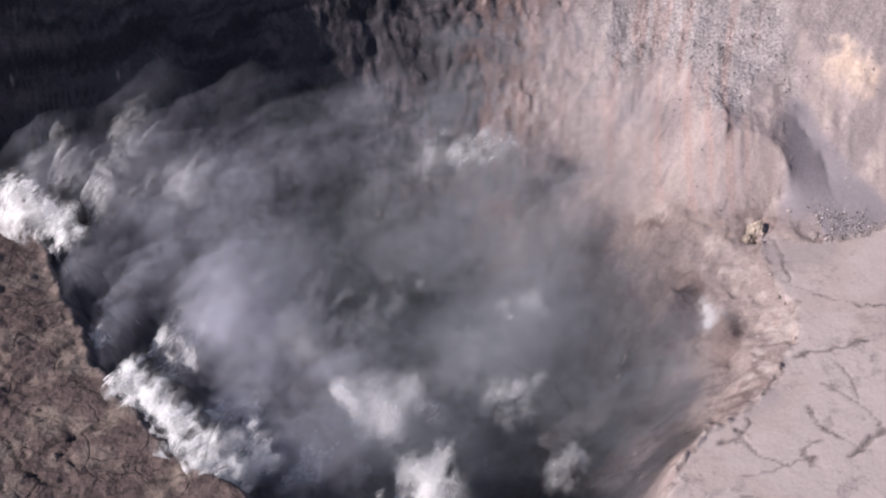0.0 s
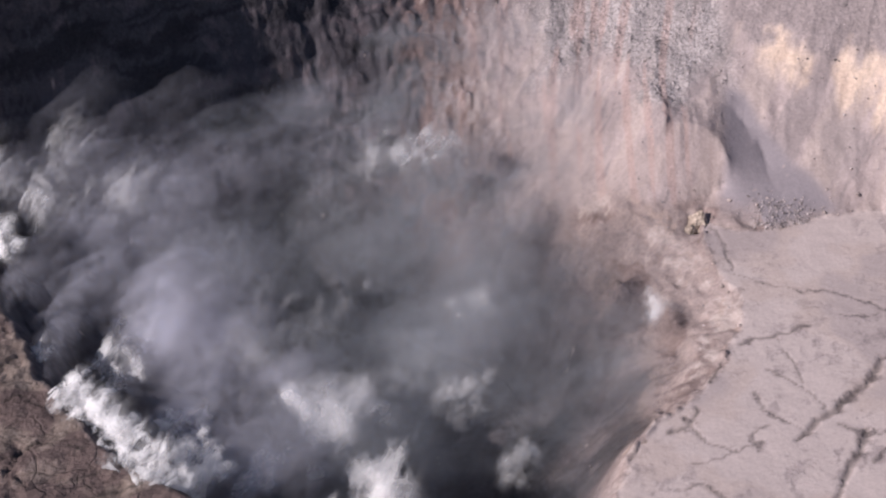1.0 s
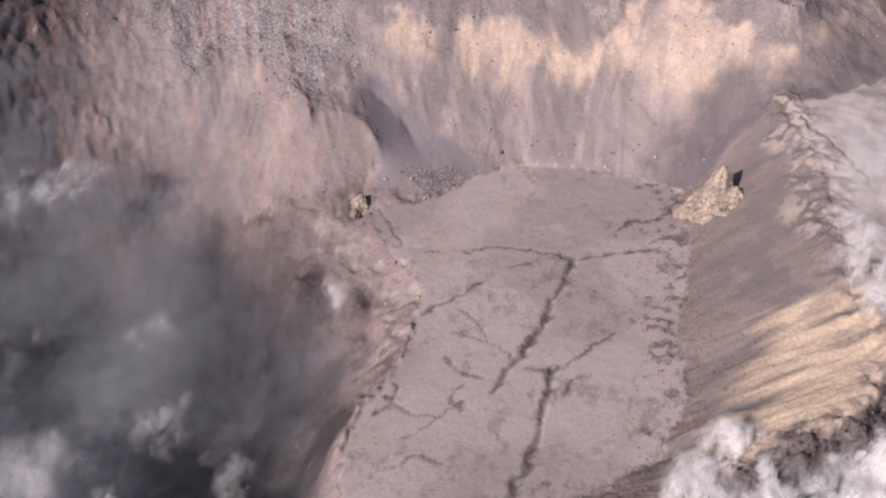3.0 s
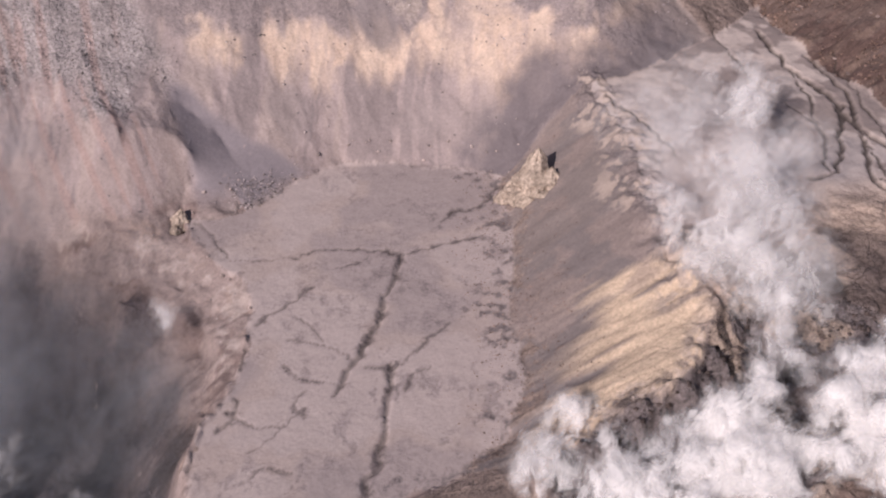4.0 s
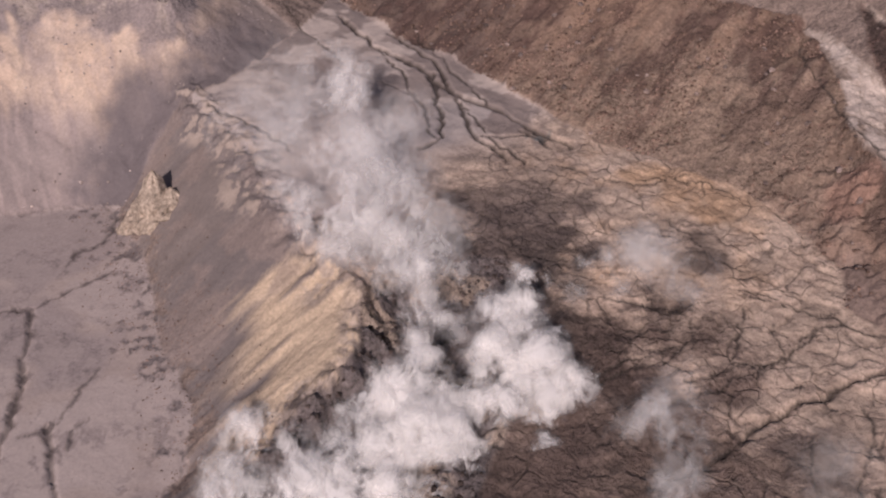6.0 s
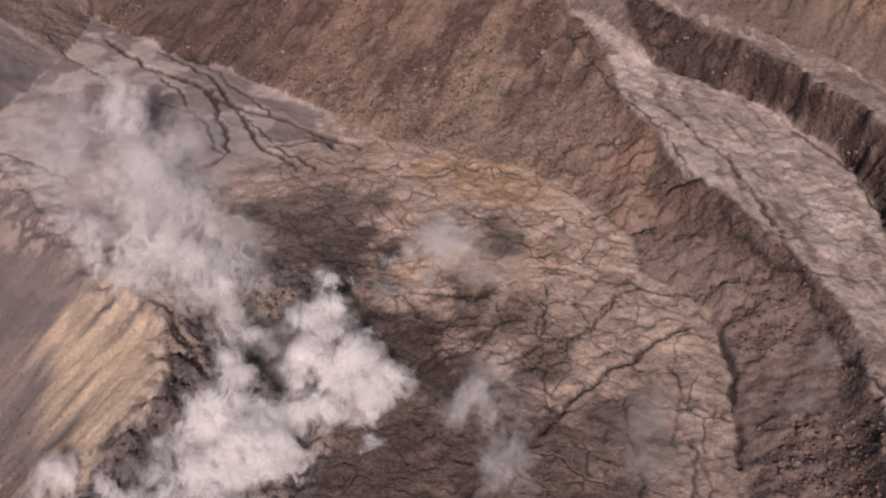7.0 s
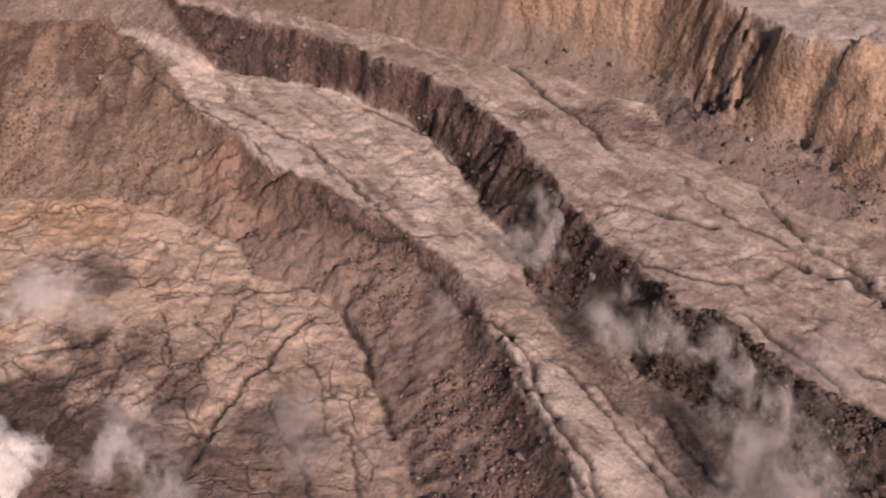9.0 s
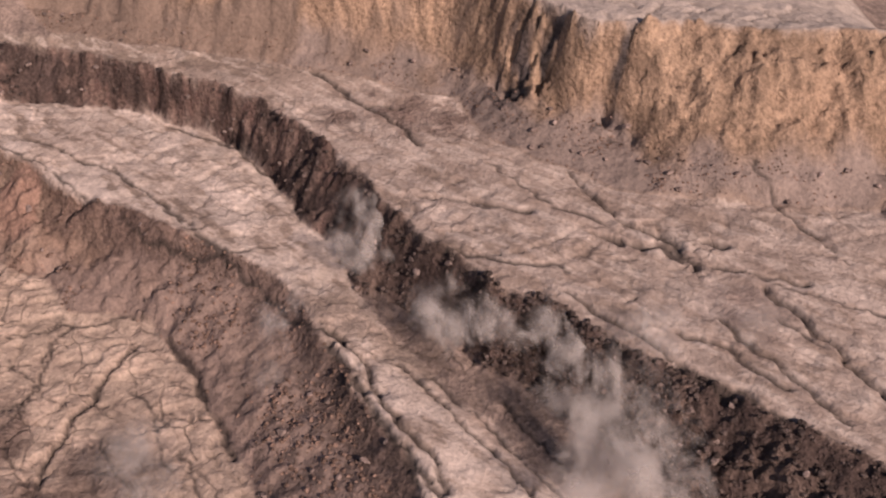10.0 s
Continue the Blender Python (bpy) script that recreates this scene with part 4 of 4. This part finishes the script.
steam_plume("shaded_veil", "murky grey smoke in the shade of the deep pit", [
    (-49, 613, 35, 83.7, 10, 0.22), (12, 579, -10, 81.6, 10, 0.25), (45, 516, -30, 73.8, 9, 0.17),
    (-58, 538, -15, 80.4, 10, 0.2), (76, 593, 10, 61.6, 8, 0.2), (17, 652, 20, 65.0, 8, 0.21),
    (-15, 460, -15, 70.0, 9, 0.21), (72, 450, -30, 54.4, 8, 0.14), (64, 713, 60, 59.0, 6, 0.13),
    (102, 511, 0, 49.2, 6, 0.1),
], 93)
steam_plume("shaded_veil", "thin grey smoke creeping up the crater wall and pit lip", [
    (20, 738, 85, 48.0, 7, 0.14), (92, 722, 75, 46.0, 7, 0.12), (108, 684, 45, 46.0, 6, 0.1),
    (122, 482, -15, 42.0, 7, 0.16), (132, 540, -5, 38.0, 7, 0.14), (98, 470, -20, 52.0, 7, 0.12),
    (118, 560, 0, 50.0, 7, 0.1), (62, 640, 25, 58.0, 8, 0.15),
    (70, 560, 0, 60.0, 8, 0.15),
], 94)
steam_plume("rim_steam", "bright white steam rising along the near crater rim", [
    (-255, 571, 58, 19.7, 22, 0.75), (-233, 552, 55, 16.7, 22, 0.83), (-217, 539, 52, 12.4, 17, 0.75),
    (-156, 416, 50, 10.5, 20, 0.75), (-144, 404, 48, 13.5, 25, 0.83), (-131, 393, 46, 12.6, 22, 0.75),
    (-118, 378, 46, 12.3, 22, 0.75), (-104, 364, 46, 10.8, 20, 0.75), (-147, 468, 20, 17.9, 17, 0.48),
    (-95, 385, 30, 15.1, 22, 0.68), (-145, 511, 0, 17.2, 11, 0.38), (-104, 421, 15, 13.5, 14, 0.6),
    (-181, 460, 40, 9.2, 11, 0.52),
], 76)
steam_plume("pit_steam", "billowing white steam drifting out of the pit", [
    (-9, 395, 0, 16.3, 28, 0.5), (-54, 463, 0, 16.0, 17, 0.33), (-32, 451, -5, 21.0, 20, 0.33),
    (-20, 463, 0, 17.7, 13, 0.25), (-63, 430, -5, 13.8, 17, 0.35), (-70, 406, -5, 15.1, 14, 0.3),
    (35, 474, -10, 21.7, 11, 0.18), (-87, 513, -10, 30.6, 13, 0.22), (-64, 545, -10, 31.5, 11, 0.2),
    (4, 483, -10, 22.0, 10, 0.2),
], 73)
steam_plume("wall_steam", "small white steam puffs before the crater wall", [
    (17, 679, 30, 19.5, 12, 0.32), (38, 681, 30, 15.1, 8, 0.32), (48, 540, 0, 12.4, 8, 0.27),
    (-28, 558, 0, 12.6, 6, 0.22), (64, 432, -20, 14.0, 8, 0.27), (-2, 672, 30, 17.6, 8, 0.27),
], 76)
steam_plume("corner_steam", "white steam drifting before the shaded crater wall", [
    (-298, 760, 90, 22.4, 10, 0.35), (-300, 724, 85, 21.7, 8, 0.27), (-237, 619, 65, 21.3, 9, 0.22),
    (-214, 594, 60, 20.6, 9, 0.24), (-204, 579, 55, 14.6, 8, 0.3), (-288, 758, 95, 17.8, 8, 0.41),
    (-196, 607, 60, 29.0, 8, 0.18), (-161, 617, 50, 29.2, 8, 0.16),
], 92)
steam_plume("white_puff", "small white steam puff at the cliff edge", [
    (158, 545, -2, 6.4, 13, 0.23), (157, 536, -4, 7.9, 14, 0.26), (153, 528, -5, 6.3, 10, 0.23),
], 73)
steam_plume("vent_steam", "dense white steam billowing from the crater edge", [
    (250, 291, 25, 17.1, 28, 0.75), (282, 308, 30, 12.9, 20, 0.6), (268, 298, 25, 11.4, 22, 0.75),
    (266, 262, 35, 16.7, 28, 0.75), (276, 244, 40, 17.9, 31, 0.75), (294, 236, 45, 15.1, 28, 0.75),
    (285, 222, 40, 17.8, 28, 0.75), (322, 252, 55, 13.0, 22, 0.75), (340, 249, 62, 11.8, 20, 0.75),
    (318, 232, 52, 18.3, 28, 0.75), (310, 213, 48, 15.0, 25, 0.75), (310, 259, 48, 12.4, 17, 0.68),
    (338, 227, 55, 13.6, 20, 0.6),
], 83)
steam_plume("edge_steam", "bright white steam column at the platform rim", [
    (408, 233, 78, 7.2, 17, 0.75), (384, 228, 74, 10.8, 22, 0.83), (368, 214, 70, 14.4, 28, 0.83),
    (364, 201, 66, 15.4, 31, 0.83), (369, 188, 60, 11.2, 22, 0.83), (348, 206, 60, 12.9, 22, 0.75),
    (352, 189, 54, 9.2, 17, 0.68), (357, 222, 66, 9.3, 11, 0.52), (335, 178, 52, 6.6, 10, 0.45),
], 79)
steam_plume("drifting_steam", "thin white steam drifting over the grey bench", [
    (509, 432, 95, 20.9, 12, 0.32), (481, 404, 95, 17.9, 13, 0.38), (423, 347, 85, 29.0, 16, 0.38),
    (390, 339, 75, 21.0, 16, 0.41), (398, 314, 75, 20.7, 16, 0.41), (390, 289, 72, 18.5, 16, 0.45),
    (381, 292, 72, 11.7, 12, 0.45), (467, 438, 85, 44.8, 10, 0.16), (464, 367, 85, 34.5, 10, 0.24),
    (369, 261, 66, 16.2, 13, 0.41), (434, 373, 88, 22.4, 10, 0.3), (425, 293, 70, 24.6, 8, 0.2),
    (412, 388, 66, 15.1, 10, 0.34),
], 111)
steam_plume("gully_smoke", "grey smoke drifting in the dark rocky gully", [
    (491, -55, 108, 12.8, 10, 0.39), (478, -58, 104, 14.2, 13, 0.43), (465, -51, 100, 12.5, 10, 0.43),
    (404, -82, 100, 14.4, 12, 0.43), (397, -99, 104, 16.6, 16, 0.47), (383, -116, 104, 15.6, 16, 0.49),
    (364, -125, 102, 15.3, 18, 0.55), (355, -134, 100, 11.6, 16, 0.55), (329, -128, 98, 20.8, 12, 0.33),
    (309, -141, 98, 24.0, 13, 0.34), (298, -116, 96, 18.3, 13, 0.36), (293, -141, 96, 20.1, 10, 0.33),
    (341, -113, 96, 14.1, 8, 0.29), (346, -152, 118, 14.1, 8, 0.29),
], 91)
steam_plume("ground_wisps", "thin grey wisps of smoke low over the platform", [
    (376, 142, 62, 18.1, 8, 0.22), (362, 129, 60, 17.7, 10, 0.27), (342, 114, 60, 14.3, 8, 0.27),
    (487, 200, 64, 17.8, 8, 0.24), (450, 212, 66, 13.7, 9, 0.35), (467, 174, 62, 17.1, 6, 0.18),
    (374, 58, 60, 17.6, 6, 0.14), (445, -9, 75, 12.6, 5, 0.16),
], 92)
steam_plume("lower_smoke", "grey smoke over the rubble below the terrace", [
    (381, 62, 62, 20.5, 8, 0.19), (439, -8, 72, 15.6, 5, 0.16), (416, 0, 72, 12.1, 5, 0.14),
    (351, -191, 122, 16.8, 5, 0.14),
], 81)


# ---- loose rock ----
def rock_shape(seed, rounds=1):
    """A broken lump about 1 m across: corner points and faces."""
    rnd = random.Random(seed)
    bm = bmesh.new()
    bmesh.ops.create_icosphere(bm, subdivisions=rounds, radius=0.5)
    ax = Vector((rnd.uniform(0.75, 1.25), rnd.uniform(0.6, 1.0), rnd.uniform(0.5, 0.85)))
    cuts = [(Vector((rnd.gauss(0, 1), rnd.gauss(0, 1), rnd.gauss(0, 1))).normalized(), rnd.uniform(0.24, 0.4)) for _ in range(7)]
    for v in bm.verts:
        for normal, d in cuts:
            over = v.co.dot(normal) - d
            if over > 0:
                v.co -= normal * over
        v.co = Vector((v.co.x * ax.x, v.co.y * ax.y, v.co.z * ax.z)) * rnd.uniform(0.92, 1.08)
    return bm


ROCKS = []
for k in range(8):
    bm = rock_shape(k)
    bm.verts.ensure_lookup_table()
    ROCKS.append((np.array([v.co[:] for v in bm.verts]), np.array([[v.index for v in f.verts] for f in bm.faces])))
    bm.free()


def scatter(mask, count, seed):
    """Chance places where mask is high, with their heights."""
    rnd = np.random.RandomState(seed)
    weight = (mask * np.gradient(XS)[:, None] * np.gradient(YS)[None]).ravel()
    total = np.cumsum(weight)
    pick = np.searchsorted(total, rnd.rand(count) * total[-1])
    i, j = np.unravel_index(np.minimum(pick, NX * NY - 1), (NX, NY))
    x, y = XS[i] + rnd.uniform(-0.7, 0.7, count), YS[j] + rnd.uniform(-0.7, 0.7, count)
    return x, y, HEIGHT[i, j], rnd


def rubble(name, label, mat, mask, count, low, high, seed):
    x, y, z, rnd = scatter(mask, count, seed)
    size = low + (high - low) * rnd.rand(count) ** 3
    verts, faces, base = [], [], 0
    for k in range(count):
        co, f = ROCKS[k % 8]
        a = rnd.rand() * 6.28
        c, s = math.cos(a), math.sin(a)
        turn = np.array(((c, -s, 0), (s, c, 0), (0, 0, 1)))
        verts.append(co @ turn.T * size[k] + (x[k], y[k], z[k] + 0.12 * size[k]))
        faces.append(f + base)
        base += len(co)
    me = bpy.data.meshes.new(name)
    me.from_pydata(np.concatenate(verts).tolist(), [], np.concatenate(faces).tolist())
    me.materials.append(mat)
    return tagged(new(name, me), label, "rubble", kind="stuff")


LUMPY = smooth(fractal(GX, GY, 40, 3, 111), -0.12, 0.15)
VIEW = (GX > -330) & (GX < 790) & (GY > -340) & (GY < 830)
rubble("brown_rubble", "reddish-brown broken rock on the talus slope", BROWN_RUBBLE, VIEW * IN_TALUS * (0.05 + LUMPY), 10000, 0.6, 3.2, 1)
rubble("gully_rubble", "dark broken rock filling the smoking gully", DARK_RUBBLE, VIEW * IN_GULLY * (0.2 + LUMPY) * (0.06 + (1 - smooth(GX, 400, 480))), 4200, 0.8, 4.2, 2)
rubble("wall_rubble", "grey broken rock on the crater wall ledges", GREY_RUBBLE,
       VIEW * NORTH * (GX > 60) * smooth(HEIGHT, -60, 60) * LUMPY * (0.15 + smooth(HEIGHT, 50, 70) * (1 - 0.6 * smooth(GX, 250, 300))), 2200, 0.6, 2.8, 3)
rubble("toe_rubble", "dark lobes of rubble at the foot of the ash chute", GREY_RUBBLE, VIEW * ~IN_BLOCK * (1 - smooth(np.hypot((GX - 262) * 0.6, GY - 616) + 8 * fractal(GX, GY, 12, 2, 5), 6, 20)), 700, 0.6, 2.4, 7)
rubble("cliff_rubble", "brown-grey scree at the foot of the golden cliff", BROWN_RUBBLE, VIEW * IN_CLIFF * (1 - smooth(BASE, 130, 140)) * (0.1 + LUMPY), 2200, 0.5, 1.9, 4)
rubble("block_grit", "dark grit at the foot of the ash slope", BROWN_RUBBLE,
       VIEW * (IN_BLOCK | IN_GOLD) * (1 - smooth(np.abs(GX * 0.75 - GY * 0.45 - 62), 8, 40)), 2400, 0.4, 1.4, 5)
rubble("rim_rubble", "dark broken lava along the steaming rims", DARK_RUBBLE, VIEW * np.maximum(IN_VENT * 1.0, NEAR_LAND * 0.005), 2600, 0.8, 4.0, 6)

# single boulders, large enough to tell apart
ZONES = ((IN_TALUS * (1.2 - SLOPE).clip(0.1), 120, "brown angular boulder on the talus slope"),
         (IN_GULLY * 1.0, 70, "dark angular boulder in the smoking gully"),
         (NORTH * (GX > 200) * (BASE < 14) * (BASE > -5), 40, "pale angular boulder at the foot of the crater wall"),
         (IN_CLIFF * (BASE < 134), 40, "grey angular boulder on scree below the cliff"))
PALE_BOULDER = rock_material("boulder_pale_rock", (0.40, 0.325, 0.29))
SHAPES = []
for k in range(12):
    bm = rock_shape(40 + k % 6, 2)
    me = bpy.data.meshes.new("boulder")
    bm.to_mesh(me)
    bm.free()
    me.materials.append(BOULDER if k < 6 else PALE_BOULDER)
    SHAPES.append(me)
for zone, (mask, count, label) in enumerate(ZONES):
    x, y, z, rnd = scatter(mask * VIEW, count, 30 + zone)
    for k in range(count):
        size = (1.8 + 2 * rnd.rand() ** 2) if zone == 2 else 3.0 + 3.2 * rnd.rand() ** 2
        ob = tagged(new("boulder", SHAPES[k % 6 + (6 if zone == 2 else 0)]), label, "boulder", "fallen boulders")
        ob.matrix_basis = pose(x[k], y[k], z[k] + 0.15 * size, rnd.uniform(-20, 20), rnd.uniform(-20, 20), rnd.uniform(0, 360)) @ Matrix.Scale(size, 4)


# ---- rock spires at the corner of the sunken block ----
def rock_spire(name, label, peaks, mat, seed):
    """peaks: rows of x, y, height over the ground, radius; they run together at the foot."""
    spire = tagged(new(name), label, "rock spire")
    for n, (x, y, height, wide) in enumerate(peaks):
        bm = bmesh.new()
        foot, rings, segs, rows = ground_at(x, y) - 5, 12, 18, []
        for r in range(rings):
            u = r / (rings - 1)
            row = []
            for q in range(segs):
                a = math.tau * q / segs
                way = Vector((2.2 * math.cos(a) + seed + n * 7, 2.2 * math.sin(a), u * 3))
                rib = 1 + 0.4 * noise.noise(way) + 0.2 * noise.noise(way * 2.7)
                rad = wide * ((1 - u ** 1.3) ** 0.9 * rib + 0.03)
                row.append(bm.verts.new((x + rad * math.cos(a) + 2.5 * u * u, y + rad * math.sin(a), foot + (height + 5) * u + 1.6 * noise.noise(way * 3.1) * (1 - u * 0.5))))
            rows.append(row)
        for lo, hi in zip(rows, rows[1:]):
            for q in range(segs):
                bm.faces.new((lo[q], lo[(q + 1) % segs], hi[(q + 1) % segs], hi[q]))
        bm.faces.new(rows[-1])
        me = bpy.data.meshes.new("crag_rock")
        bm.to_mesh(me)
        bm.free()
        me.materials.append(mat)
        new("peak" if n == 0 else "shoulder", me).parent = spire
    return spire


rock_spire("rock_spire", "pale golden rock spire beside the ash block", [(410, 510, 28, 15), (404, 518, 13, 12), (414, 500, 10, 13), (397, 524, 7, 9), (403, 505, 7, 10)], PALE_ROCK, 3)
rock_spire("rock_outcrop", "pale jagged outcrop at the cliff edge", [(203, 622, 7, 8), (196, 616, 5, 7)], PALE_ROCK, 5)
